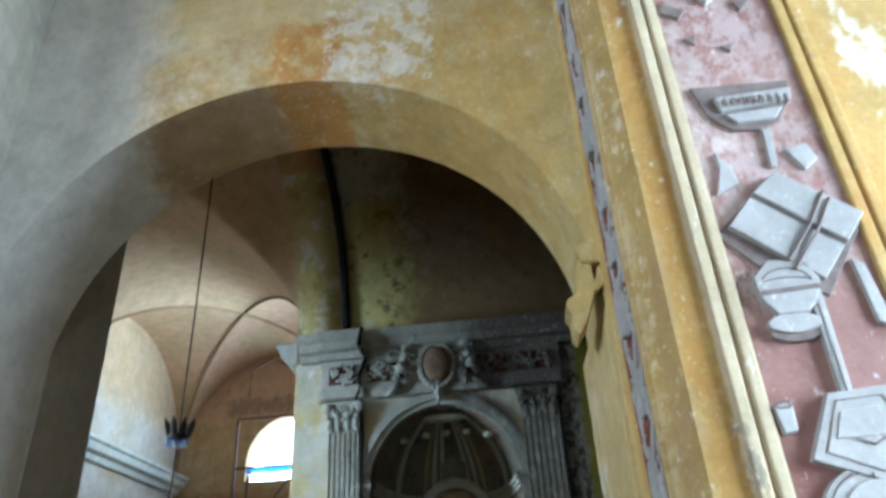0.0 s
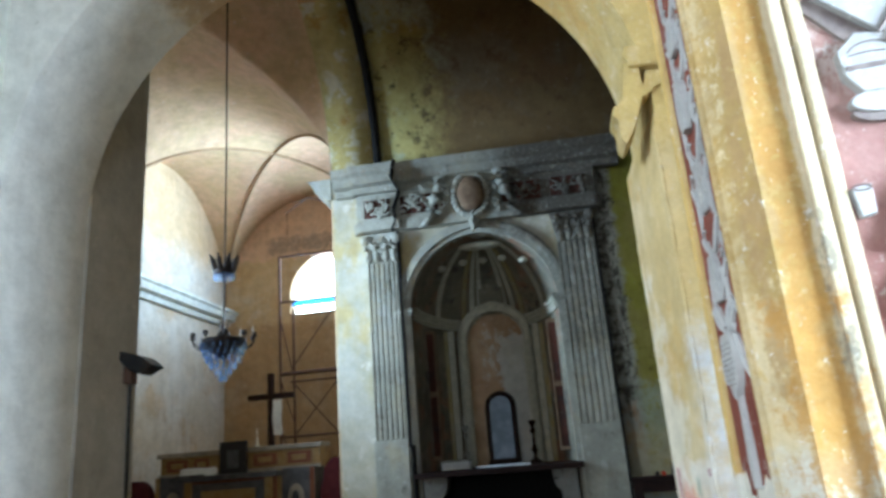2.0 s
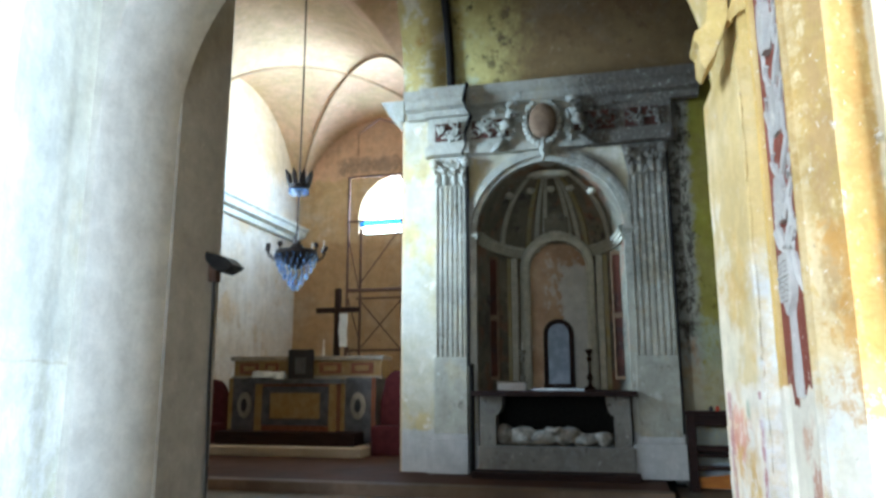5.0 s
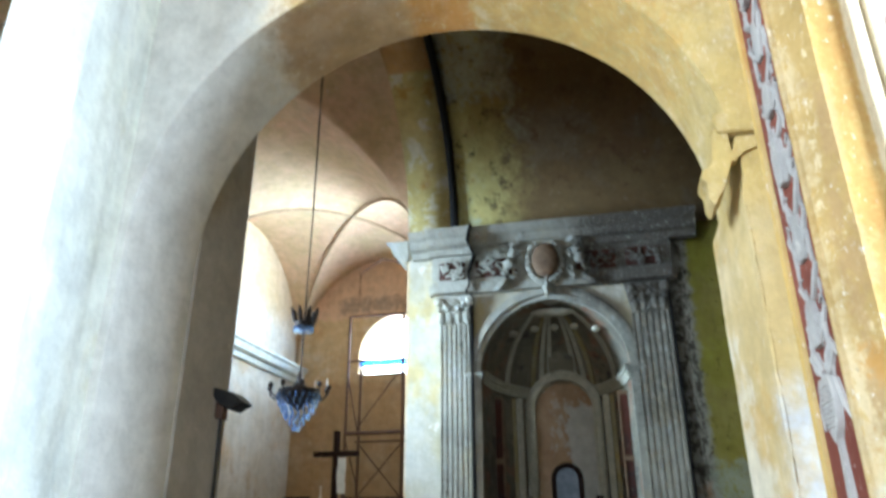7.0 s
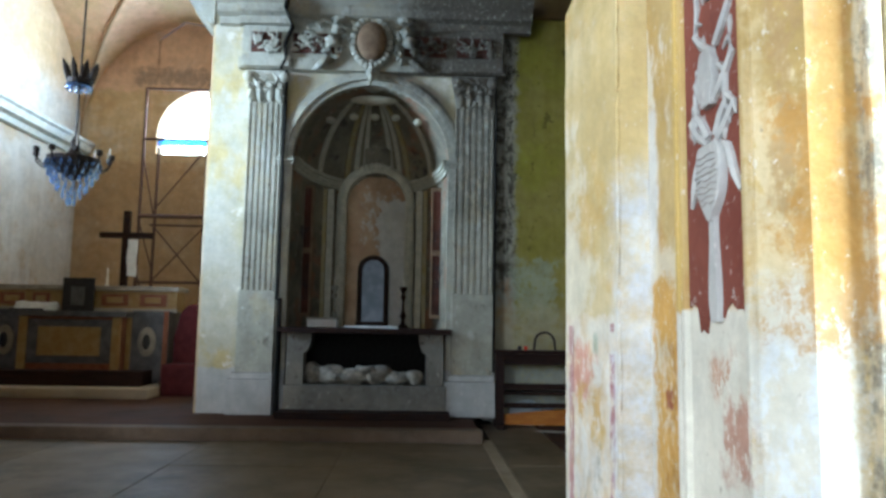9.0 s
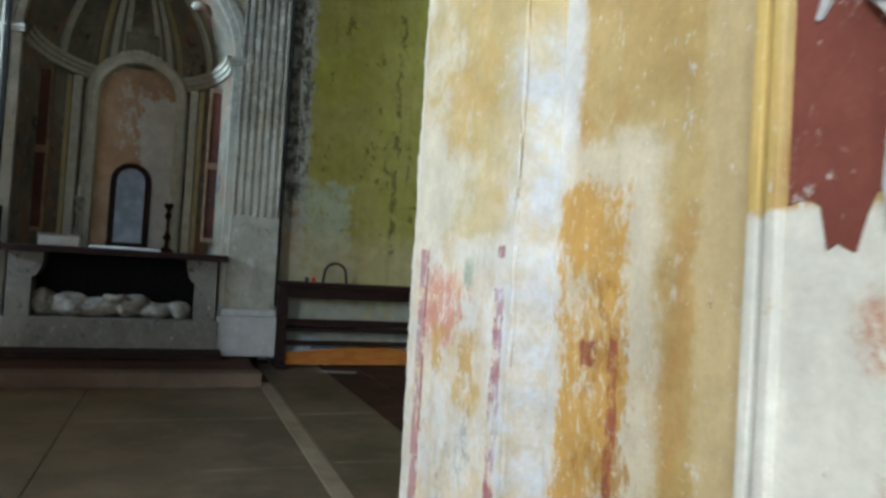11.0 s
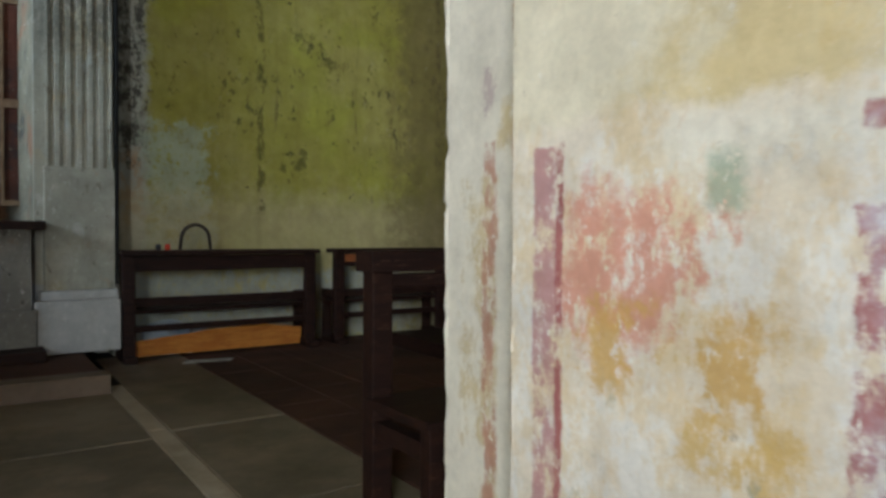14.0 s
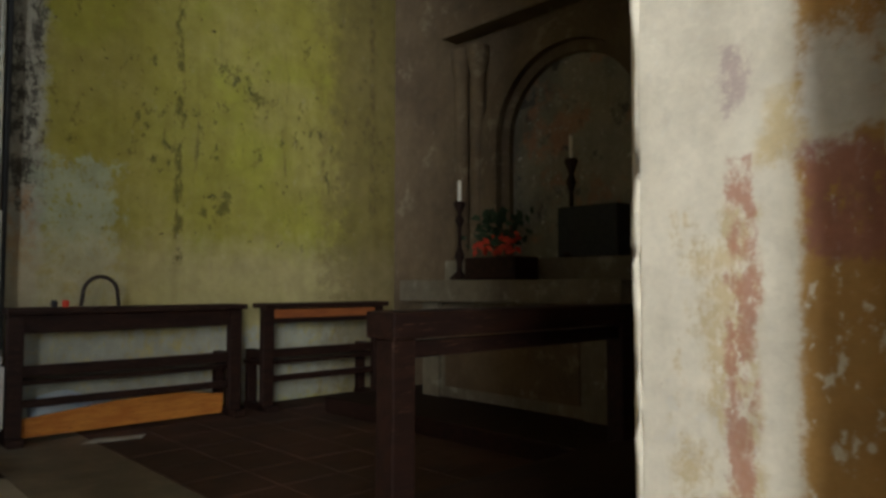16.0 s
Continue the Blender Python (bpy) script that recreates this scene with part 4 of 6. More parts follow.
trophy("trophy_ribbon", [([(1.225, 2.70), (1.26, 2.80), (1.25, 2.86), (1.29, 2.80), (1.30, 2.73)], 0.014, MAT_STUCCO),
                         ([(1.42, 2.93), (1.45, 2.93), (1.43, 2.78), (1.41, 2.78)], 0.014, MAT_STUCCO),
                         ([(1.47, 2.84), (1.54, 2.86), (1.56, 2.80), (1.51, 2.76)], 0.014, MAT_STUCCO),
                         ([(1.54, 2.44), (1.57, 2.42), (1.59, 2.22), (1.55, 2.24)], 0.016, MAT_STUCCO),
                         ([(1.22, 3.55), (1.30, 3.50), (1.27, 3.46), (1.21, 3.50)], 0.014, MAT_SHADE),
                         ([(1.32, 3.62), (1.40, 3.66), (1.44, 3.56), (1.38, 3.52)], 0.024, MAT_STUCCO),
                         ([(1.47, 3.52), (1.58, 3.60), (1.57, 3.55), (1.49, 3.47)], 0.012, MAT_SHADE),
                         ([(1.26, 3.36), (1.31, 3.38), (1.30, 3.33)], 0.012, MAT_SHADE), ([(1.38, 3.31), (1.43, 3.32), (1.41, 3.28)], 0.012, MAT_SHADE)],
       "pale fluttering ribbon")
def engrave(pts, depth, r=0.0022):
    bm = bmesh.new()
    tube(bm, [(x, PY - 0.006 - depth, z) for x, z in pts], r, 5)
    pp("engraving", bm, MAT_SHADE, panel)


for k in range(7):
    engrave([(1.33 + 0.028 * k, 3.062), (1.335 + 0.026 * k, 3.02)], 0.029)
for a0, a1, rx, rz in ((10, 170, 0.07, 0.05), (20, 160, 0.075, 0.02)):
    engrave(oval(1.337, 2.37, rx, rz, 10, a0, a1), 0.031)
engrave([(1.30, 1.90), (1.42, 1.845), (1.50, 1.905), (1.48, 2.035), (1.36, 2.028), (1.30, 1.90)], 0.031)
engrave([(1.38, 1.93), (1.42, 1.91), (1.46, 1.93)], 0.033)
engrave(oval(1.385, 1.745, 0.118, 0.104, 24, 0, 375), 0.025)
engrave([(1.33, 1.72), (1.36, 1.75), (1.40, 1.76), (1.44, 1.74)], 0.031, 0.0015)
for dx in (-0.05, 0.0, 0.05):
    engrave([(1.39 + dx, 1.845), (1.39 + dx * 1.5, 1.83)], 0.031)
engrave(oval(1.23, 2.03, 0.022, 0.008, 10, 0, 390), 0.023)
engrave([(1.405, 2.33), (1.40, 2.05)], 0.023)
bm = bmesh.new()
relief(bm, [(1.235, 1.66), (1.26, 1.68), (1.225, 1.57), (1.21, 1.58)], PY - 0.006, 0.014)
pp("trophy_dart", bm, MAT_STUCCO, panel)

SX = 0.935
strip = thing("candelabrum_panel", SX, 2.5, 2.0, "narrow red painted panel with a white candelabrum relief on the pilaster", "relief panel")
bm = bmesh.new()
edge = []
rng = random.Random(4)
for k in range(25):
    f = k / 24
    dip = 0.018 * math.sin(9 * f) + (0.05 if 0.45 < f < 0.62 else 0.0) - (0.05 if 0.66 < f < 0.82 else 0.0)
    edge.append((2.365 + 0.31 * f, 1.35 + dip + rng.uniform(-0.012, 0.012)))
prism(bm, edge + [(2.675, 5.2), (2.365, 5.2)], SX - 0.004, SX + 0.02, "x")
pp("field", bm, MAT_STRIP, strip, "dark red flaking field")
for y0, y1 in ((2.338, 2.360), (2.682, 2.705), (2.715, 2.738)):
    bm = bmesh.new()
    box(bm, SX - 0.016, SX + 0.01, y0, y1, 0.2, 5.4, 0.005)
    pp("moulding", bm, MAT_PIER, strip)


def candel(name, pts, depth=0.014, label=""):
    bm = bmesh.new()
    prism(bm, pts, SX - 0.004 - depth, SX, "x")
    soft(bm, 0.003)
    pp(name, bm, MAT_STUCCO, strip, label)


def mirror_outline(half, yc):
    return [(yc + w, z) for w, z in half] + [(yc - w, z) for w, z in reversed(half)]


CUP = [(0.006, 1.56), (0.016, 1.575), (0.024, 1.585), (0.040, 1.60), (0.054, 1.62), (0.062, 1.645), (0.066, 1.67), (0.066, 1.70), (0.060, 1.725), (0.046, 1.742)]
candel("stem", mirror_outline([(0.017, 1.33), (0.023, 1.38), (0.020, 1.44), (0.012, 1.51), (0.010, 1.55), (0.014, 1.58)], 2.505), label="tapering white stem")
candel("cup", mirror_outline(CUP, 2.505), 0.022, "engraved white cup")
candel("band", mirror_outline([(0.063, 1.668), (0.065, 1.676)], 2.505), 0.028)
for k in range(9):
    bm = bmesh.new()
    zz = 1.60 + 0.014 * k
    half = 0.030 + 0.028 * math.sin(math.pi * min(k + 1, 8) / 11)
    tube(bm, [(SX - 0.0285, 2.505 + half * f, zz + 0.004 * math.cos(5 * f + k)) for f in (-1, -0.5, 0, 0.5, 1)], 0.0009, 5)
    pp("engraving", bm, MAT_SHADE, strip)


def strand(name, pts, r, depth=0.008):
    bm = bmesh.new()
    tube(bm, [(SX - depth, y, z) for y, z in pts], r, 6)
    pp(name, bm, MAT_STUCCO, strip)


for sgn in (-1, 1):
    y0 = 2.505
    strand("handle", [(y0 + sgn * w, z) for w, z in ((0.050, 1.735), (0.078, 1.72), (0.092, 1.69), (0.108, 1.65), (0.130, 1.61))], [0.006, 0.010, 0.012, 0.012, 0.005])
    strand("shoulder_leaf", [(y0 + sgn * w, z) for w, z in ((0.02, 1.76), (0.05, 1.80), (0.085, 1.83), (0.110, 1.81), (0.118, 1.78))], [0.012, 0.013, 0.010, 0.008, 0.003])
zz, k = 1.735, 0
while zz < 4.85:
    high = rng.uniform(0.10, 0.17)
    o = rng.uniform(-0.012, 0.012)
    wide = (0.020, 0.040, 0.024, 0.046)[k % 4]
    body = [(wide * (0.35 + 0.65 * math.sin(math.pi * (0.12 + 0.76 * i / 7))) * (1.0 + 0.12 * math.sin(2.6 * i + k)), zz + high * i / 7) for i in range(8)]
    if k % 2:
        candel("bulb", mirror_outline(body, 2.505 + o), 0.012 + 0.007 * (k % 3))
    for sgn in (-1, 1):
        reach = rng.uniform(0.075, 0.125)
        lift = rng.uniform(0.5, 1.1) * high
        y0 = 2.505 + o
        strand("curl", [(y0 + sgn * 0.018, zz + 0.01), (y0 + sgn * reach * 0.55, zz + lift * 0.35), (y0 + sgn * reach, zz + lift * 0.8),
                        (y0 + sgn * reach * 0.85, zz + lift * 1.15), (y0 + sgn * reach * 0.6, zz + lift)], [0.010, 0.012, 0.009, 0.007, 0.003])
        if k % 2:
            drop_z = zz + high * 0.6
            strand("ribbon", [(y0 + sgn * 0.05, drop_z), (y0 + sgn * 0.085, drop_z - 0.03), (y0 + sgn * 0.078, drop_z - 0.09), (y0 + sgn * 0.10, drop_z - 0.15)], [0.009, 0.007, 0.008, 0.002])
        a = rng.uniform(-0.3, 0.3)
        yy, ln = y0 + sgn * rng.uniform(0.03, 0.09), rng.uniform(0.04, 0.10)
        candel("shred", [(yy, zz), (yy + 0.009 + a * ln * 0.5, zz + ln * 0.5), (yy + a * ln, zz + ln), (yy - 0.009 + a * ln * 0.5, zz + ln * 0.5)], 0.007)
    zz += high * 0.93
    k += 1

# ---- niche altar ----
altar = thing("niche_altar", NX, FY, 0.12, "weathered grey stucco niche altar with fluted pilasters", "altar")


def ap(name, bm, mat, label="", parent=None, smooth=False):
    ob = part(name, bm, mat, parent or altar, label, smooth)
    if not parent:
        ob.matrix_parent_inverse = Matrix.Translation(altar.location).inverted()
    return ob


def fluted(x0, x1, z0, z1, yf, flutes=6):
    bm = bmesh.new()
    w = (x1 - x0) / flutes
    pts = [(x0, yf + 0.12)]
    for k in range(flutes):
        a = x0 + k * w
        pts += [(a, yf), (a + 0.22 * w, yf)]
        pts += [(a + 0.22 * w + 0.56 * w * i / 5, yf + 0.020 * math.sin(math.pi * i / 5) + 0.006) for i in range(0, 6)]
        pts += [(a + 0.78 * w, yf)]
    pts += [(x1, yf), (x1, yf + 0.12)]
    prism(bm, pts, z0, z1, "z")
    return bm


def fused(ob, size=0.011):
    m = ob.modifiers.new("fuse", "REMESH")
    m.mode, m.voxel_size, m.use_smooth_shade = "VOXEL", size, True
    return ob


def carved(x0, x1, z0, z1, y, depth, count, seed):
    """A crowd of curled leaves, buds and ribbons on an upright plane, worn into one relief."""
    bm = bmesh.new()
    r = random.Random(seed)
    for k in range(count):
        cx, cz = r.uniform(x0, x1), r.uniform(z0, z1)
        if k % 3 == 0:
            turn = r.uniform(0, 6.28)
            size = r.uniform(0.035, 0.07)
            pts = [(cx + size * (1 - 0.11 * i) * math.cos(turn + 0.8 * i), y - depth * 0.6, cz + size * (1 - 0.11 * i) * math.sin(turn + 0.8 * i)) for i in range(8)]
            tube(bm, pts, [0.018 - 0.0012 * i for i in range(8)], 6)
        else:
            m = Matrix.Rotation(r.uniform(0, 3.14), 4, "Y")
            ball(bm, (cx, y - r.uniform(0.2, 0.6) * depth, cz), r.uniform(0.014, 0.03), depth * 0.5, r.uniform(0.03, 0.075), 8, 6, m)
    return bm


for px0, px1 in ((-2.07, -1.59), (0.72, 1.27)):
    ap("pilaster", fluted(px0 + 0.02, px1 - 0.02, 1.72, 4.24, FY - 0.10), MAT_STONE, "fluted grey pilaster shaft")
    bm = bmesh.new()
    box(bm, px0, px1, FY - 0.12, FY + 0.01, 0.66, 1.72, 0.01)
    ap("pedestal", bm, MAT_STONE)
    bm = bmesh.new()
    box(bm, px0 - 0.08, px1 + 0.03, FY - 0.22, FY + 0.01, 0.13, 0.58, 0.015)
    box(bm, px0 - 0.04, px1 + 0.02, FY - 0.18, FY + 0.01, 0.58, 0.66, 0.02)
    ap("base", bm, MAT_PIERWALL, "scuffed pale plaster base")
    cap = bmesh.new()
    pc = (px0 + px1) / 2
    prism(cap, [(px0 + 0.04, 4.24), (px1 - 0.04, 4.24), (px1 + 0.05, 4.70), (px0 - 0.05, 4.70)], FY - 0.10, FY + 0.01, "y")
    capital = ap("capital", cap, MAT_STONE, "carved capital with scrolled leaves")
    for dx in (-0.19, -0.07, 0.07, 0.19):
        leaf = bmesh.new()
        ball(leaf, (pc + dx, FY - 0.12, 4.36), 0.06, 0.05, 0.11, 8, 6)
        ball(leaf, (pc + dx * 1.15, FY - 0.16, 4.46), 0.045, 0.04, 0.035, 8, 6)
        part("leaf", leaf, MAT_STONE, capital)
    fused(part("acanthus", carved(px0 + 0.03, px1 - 0.03, 4.28, 4.66, FY - 0.10, 0.07, 30, int(px1 * 10)), MAT_STONE, capital, smooth=True))
    for dx in (-0.24, 0.24):
        vol = bmesh.new()
        ball(vol, (pc + dx, FY - 0.13, 4.60), 0.075, 0.05, 0.075, 10, 8)
        part("volute", vol, MAT_STONE, capital)

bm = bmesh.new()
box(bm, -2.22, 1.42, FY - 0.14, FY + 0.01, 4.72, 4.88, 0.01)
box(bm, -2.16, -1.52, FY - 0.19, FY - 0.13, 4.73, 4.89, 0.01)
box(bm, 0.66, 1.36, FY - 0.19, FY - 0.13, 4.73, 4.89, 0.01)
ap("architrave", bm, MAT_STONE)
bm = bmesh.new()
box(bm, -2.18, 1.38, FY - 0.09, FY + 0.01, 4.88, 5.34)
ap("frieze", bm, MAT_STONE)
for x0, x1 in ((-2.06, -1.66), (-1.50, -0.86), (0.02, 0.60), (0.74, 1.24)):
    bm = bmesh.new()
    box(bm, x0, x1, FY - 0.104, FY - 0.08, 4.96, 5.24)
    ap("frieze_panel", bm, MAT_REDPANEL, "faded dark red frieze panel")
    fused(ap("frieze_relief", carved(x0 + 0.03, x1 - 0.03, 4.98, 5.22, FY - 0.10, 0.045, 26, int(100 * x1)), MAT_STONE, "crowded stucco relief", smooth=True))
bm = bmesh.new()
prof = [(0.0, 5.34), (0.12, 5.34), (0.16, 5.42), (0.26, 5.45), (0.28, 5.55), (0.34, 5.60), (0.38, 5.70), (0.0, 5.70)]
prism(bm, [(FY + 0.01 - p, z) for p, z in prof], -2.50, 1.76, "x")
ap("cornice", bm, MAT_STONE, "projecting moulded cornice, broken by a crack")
bm = bmesh.new()
prism(bm, [(FY - 0.05 - p, z) for p, z in prof], -2.22, -1.50, "x")
ap("cornice_break", bm, MAT_STONE)
# archivolt and imposts
for r0, r1, d in ((1.055, 1.13, 0.05), (1.13, 1.20, 0.085), (1.20, 1.25, 0.06)):
    bm = bmesh.new()
    n = 36
    q = []
    for k in range(n + 1):
        a = math.pi * k / n
        q.append([bm.verts.new((NX - r * math.cos(a), y, NZ + r * math.sin(a))) for r, y in ((r0, FY + 0.01), (r0, FY - d), (r1, FY - d), (r1, FY + 0.01))])
    for u, v in zip(q, q[1:]):
        for i in range(3):
            bm.faces.new((u[i], u[i + 1], v[i + 1], v[i]))
    ap("archivolt", bm, MAT_STONE, "stepped grey archivolt round the niche")
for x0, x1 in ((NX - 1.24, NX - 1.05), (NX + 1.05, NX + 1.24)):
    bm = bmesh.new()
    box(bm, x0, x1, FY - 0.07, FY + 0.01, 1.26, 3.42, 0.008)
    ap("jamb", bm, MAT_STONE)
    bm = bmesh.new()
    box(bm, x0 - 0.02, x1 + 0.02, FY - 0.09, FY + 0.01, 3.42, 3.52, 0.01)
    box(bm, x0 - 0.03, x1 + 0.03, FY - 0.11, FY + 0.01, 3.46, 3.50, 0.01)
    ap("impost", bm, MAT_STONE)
# crest
bm = bmesh.new()
ball(bm, (-0.42, FY - 0.20, 5.12), 0.20, 0.07, 0.27, 18, 12)
ap("cartouche", bm, MAT_OVAL, "brown oval cartouche", smooth=True)
bm = bmesh.new()
for k in range(24):
    a = 2 * math.pi * k / 24
    ball(bm, (-0.42 + 0.25 * math.cos(a), FY - 0.16, 5.12 + 0.33 * math.sin(a)), 0.06, 0.05, 0.055, 7, 5)
ap("cartouche_frame", bm, MAT_STONE, "lumpy scrolled stucco frame", smooth=True)
for sgn in (-1, 1):
    bm = bmesh.new()
    console = [(0.34, 5.42), (0.44, 5.47), (0.52, 5.40), (0.50, 5.28), (0.42, 5.24), (0.46, 5.14), (0.58, 5.08), (0.62, 4.96), (0.55, 4.86), (0.66, 4.78), (0.78, 4.70)]
    tube(bm, [(-0.42 + sgn * x, FY - 0.19, z) for x, z in console], [0.035, 0.05, 0.06, 0.07, 0.075, 0.08, 0.085, 0.075, 0.06, 0.05, 0.02], 9)
    rough_up(bm, 0.02, 11, sgn)
    ap("scroll", bm, MAT_STONE, "worn stucco scroll beside the cartouche", smooth=True)
    fused(ap("scroll_leaf", carved(*sorted((-0.42 + sgn * 0.36, -0.42 + sgn * 0.86)), 4.80, 5.46, FY - 0.13, 0.07, 30, 7 + sgn), MAT_STONE, smooth=True))
bm = bmesh.new()
for k in range(9):
    ball(bm, (-0.42 + 0.012 * math.sin(2.2 * k), FY - 0.19, 4.90 - 0.045 * k), 0.03, 0.03, 0.026, 8, 6)
ap("garland", bm, MAT_STONE, "small hanging bead garland", smooth=True)
bm = bmesh.new()
ball(bm, (-0.40, FY - 0.12, 4.72), 0.09, 0.07, 0.13, 10, 8)
ap("keystone", bm, MAT_STONE)

# the hollow: wall, half dome and ribs
DY = 1.85


def dome_point(phi, psi, k=1.0):
    return (NX - NR * k * math.cos(phi) * math.cos(psi), FY + 0.06 + DY * k * math.sin(phi) * math.cos(psi), NZ + NR * k * math.sin(psi))


bm = bmesh.new()
n = 30
cols = []
for i in range(n + 1):
    phi = math.pi * i / n
    col = [bm.verts.new((dome_point(phi, 0)[0], dome_point(phi, 0)[1], z)) for z in (1.2, 2.3)]
    col += [bm.verts.new(dome_point(phi, math.pi / 2 * j / 14)) for j in range(14)]
    cols.append(col)
for a, b in zip(cols, cols[1:]):
    for j in range(len(a) - 1):
        bm.faces.new((a[j], b[j], b[j + 1], a[j + 1]))
ap("hollow", bm, MAT_FRESCO, "dark frescoed hollow of the niche", smooth=True)
for i, deg in enumerate((36, 62, 70, 78, 102, 110, 118, 144)):
    bm = bmesh.new()
    w = radians(1.8)
    last = None
    for j in range(13):
        psi = radians(3 + 72 * j / 12)
        spread = w * (1 + 0.6 * math.sin(psi))
        cur = [bm.verts.new(dome_point(radians(deg) + s * spread, psi, k)) for s, k in ((-1, 1.0), (-1, 0.965), (1, 0.965), (1, 1.0))]
        if last:
            for q in range(3):
                bm.faces.new((last[q], last[q + 1], cur[q + 1], cur[q]))
        last = cur
    ap("rib", bm, MAT_GILT if i in (1, 6) else MAT_RIB, "worn moulded rib of the half dome")
bm = bmesh.new()
for j in range(3):
    last = None
    for i in range(31):
        phi = math.pi * i / 30
        k0, z = (0.97, 0.945, 0.92)[j], 3.40 + 0.055 * j
        x1, y1, _ = dome_point(phi, 0, 1.0)
        x0, y0, _ = dome_point(phi, 0, k0)
        cur = [bm.verts.new(p) for p in ((x1, y1, z), (x0, y0, z), (x0, y0, z + 0.05), (x1, y1, z + 0.05))]
        if last:
            for q in range(3):
                bm.faces.new((last[q], last[q + 1], cur[q + 1], cur[q]))
        last = cur
ap("string_course", bm, MAT_RIB, "pale moulding round the hollow")
bm = bmesh.new()
ball(bm, (NX, FY + 0.30, NZ + 0.95), 0.34, 0.14, 0.06, 18, 8)
ap("shell", bm, MAT_RIB, smooth=True)
for dx in (-0.62, -0.30, 0.0, 0.30, 0.62):
    bm = bmesh.new()
    ball(bm, (NX + dx, FY + 0.35 + 0.25 * (1 - abs(dx)), NZ + 0.80 - 0.28 * dx * dx), 0.07, 0.08, 0.05, 9, 6)
    ap("shell_leaf", bm, MAT_RIB)
bm = bmesh.new()
box(bm, NX - 0.20, NX + 0.20, FY + 1.52, FY + 1.58, 3.62, 4.16, 0.01)
ap("dome_picture", bm, MAT_FRESCO, "dark square picture above the inner arch")

# inner arched recess
IX, IR, IZ, IY = -0.405, 0.46, 3.20, 12.0
bm = bmesh.new()
n = 20
arc = [(IX - IR * math.cos(math.pi * k / n), IZ + IR * math.sin(math.pi * k / n)) for k in range(n + 1)]
prism(bm, [(IX - IR, 1.2)] + arc + [(IX + IR, 1.2)], IY - 0.02, IY + 0.02, "y")
ap("recess", bm, MAT_RECESS, "bare brown recess with a large white plaster patch")
bm = bmesh.new()
q = []
for x, z, nx, nz in [(IX - IR, 1.25, -1, 0)] + [(IX - IR * math.cos(math.pi * k / n), IZ + IR * math.sin(math.pi * k / n), -math.cos(math.pi * k / n), math.sin(math.pi * k / n)) for k in range(n + 1)] + [(IX + IR, 1.25, 1, 0)]:
    q.append([bm.verts.new((x + nx * o, y, z + nz * o)) for o, y in ((0, IY), (0, IY - 0.26), (0.05, IY - 0.29), (0.11, IY - 0.27), (0.15, IY - 0.22), (0.15, IY + 0.05))])
for u, v in zip(q, q[1:]):
    for i in range(5):
        bm.faces.new((u[i], u[i + 1], v[i + 1], v[i]))
ap("recess_frame", bm, MAT_RIB, "pale moulded frame of the recess")
bm = bmesh.new()
for k in range(7):
    ball(bm, (IX - 0.21 + 0.07 * k, IY - 0.27, 3.74 + 0.035 * math.cos((k - 3) * 0.7)), 0.05, 0.05, 0.05, 8, 6)
ap("recess_crest", bm, MAT_RIB)
for sgn in (-1, 1):
    for o, mat, wid, lab in ((0.68, MAT_RIB, 0.05, ""), (0.79, MAT_GILT, 0.05, "worn gilt strip"), ):
        bm = bmesh.new()
        box(bm, IX + sgn * o - wid, IX + sgn * o + wid, IY - 0.42, IY - 0.30, 1.25, 3.36, 0.01)
        ap("strip_pilaster", bm, mat, lab)
    bm = bmesh.new()
    xx = IX + sgn * 0.95
    box(bm, xx - 0.075, xx + 0.075, IY - 0.98, IY - 0.90, 1.45, 3.25)
    ap("side_panel", bm, MAT_REDPANEL, "dark red panel in a gilt border")
    bm = bmesh.new()
    for x0, x1, z0, z1 in ((xx - 0.10, xx - 0.07, 1.40, 3.30), (xx + 0.07, xx + 0.10, 1.40, 3.30), (xx - 0.07, xx + 0.07, 3.25, 3.30), (xx - 0.07, xx + 0.07, 1.40, 1.45), (xx - 0.07, xx + 0.07, 2.30, 2.38)):
        box(bm, x0, x1, IY - 1.0, IY - 0.91, z0, z1, 0.004)
    ap("panel_border", bm, MAT_OVAL)

# altar table with its hollow
bm = bmesh.new()
box(bm, -1.50, 0.72, FY - 0.30, FY + 2.0, 1.18, 1.25, 0.012)
ap("table_top", bm, MAT_WOOD, "dark table slab")
for sgn, xe in ((-1, -1.40), (1, 0.62)):
    bm = bmesh.new()
    xi = xe - sgn * 0.22
    pts = [(xe, 0.50), (xi, 0.50), (xi, 0.92)] + [(xi - sgn * 0.10 * math.sin(math.pi / 2 * k / 5), 0.92 + 0.26 * (1 - math.cos(math.pi / 2 * k / 5))) for k in range(1, 6)] + [(xe, 1.18)]
    prism(bm, pts, FY - 0.20, FY + 0.1, "y")
    ap("table_front", bm, MAT_TABLE, "spotted pale front of the altar table")
bm = bmesh.new()
box(bm, -1.42, 0.66, FY - 0.24, FY + 0.9, 0.20, 0.52, 0.015)
ap("table_base", bm, MAT_TABLE)
# black sheet closes the hollow and gives its depth the look of shade
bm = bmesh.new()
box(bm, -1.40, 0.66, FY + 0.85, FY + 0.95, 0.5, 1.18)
ap("hollow_back", bm, MAT_DARK, "black sheet for the shade inside the table hollow")
bm = bmesh.new()
box(bm, -1.46, 0.70, FY - 0.52, FY - 0.18, 0.125, 0.21, 0.01)
ap("altar_step", bm, MAT_WOOD, "dark worn wooden step")
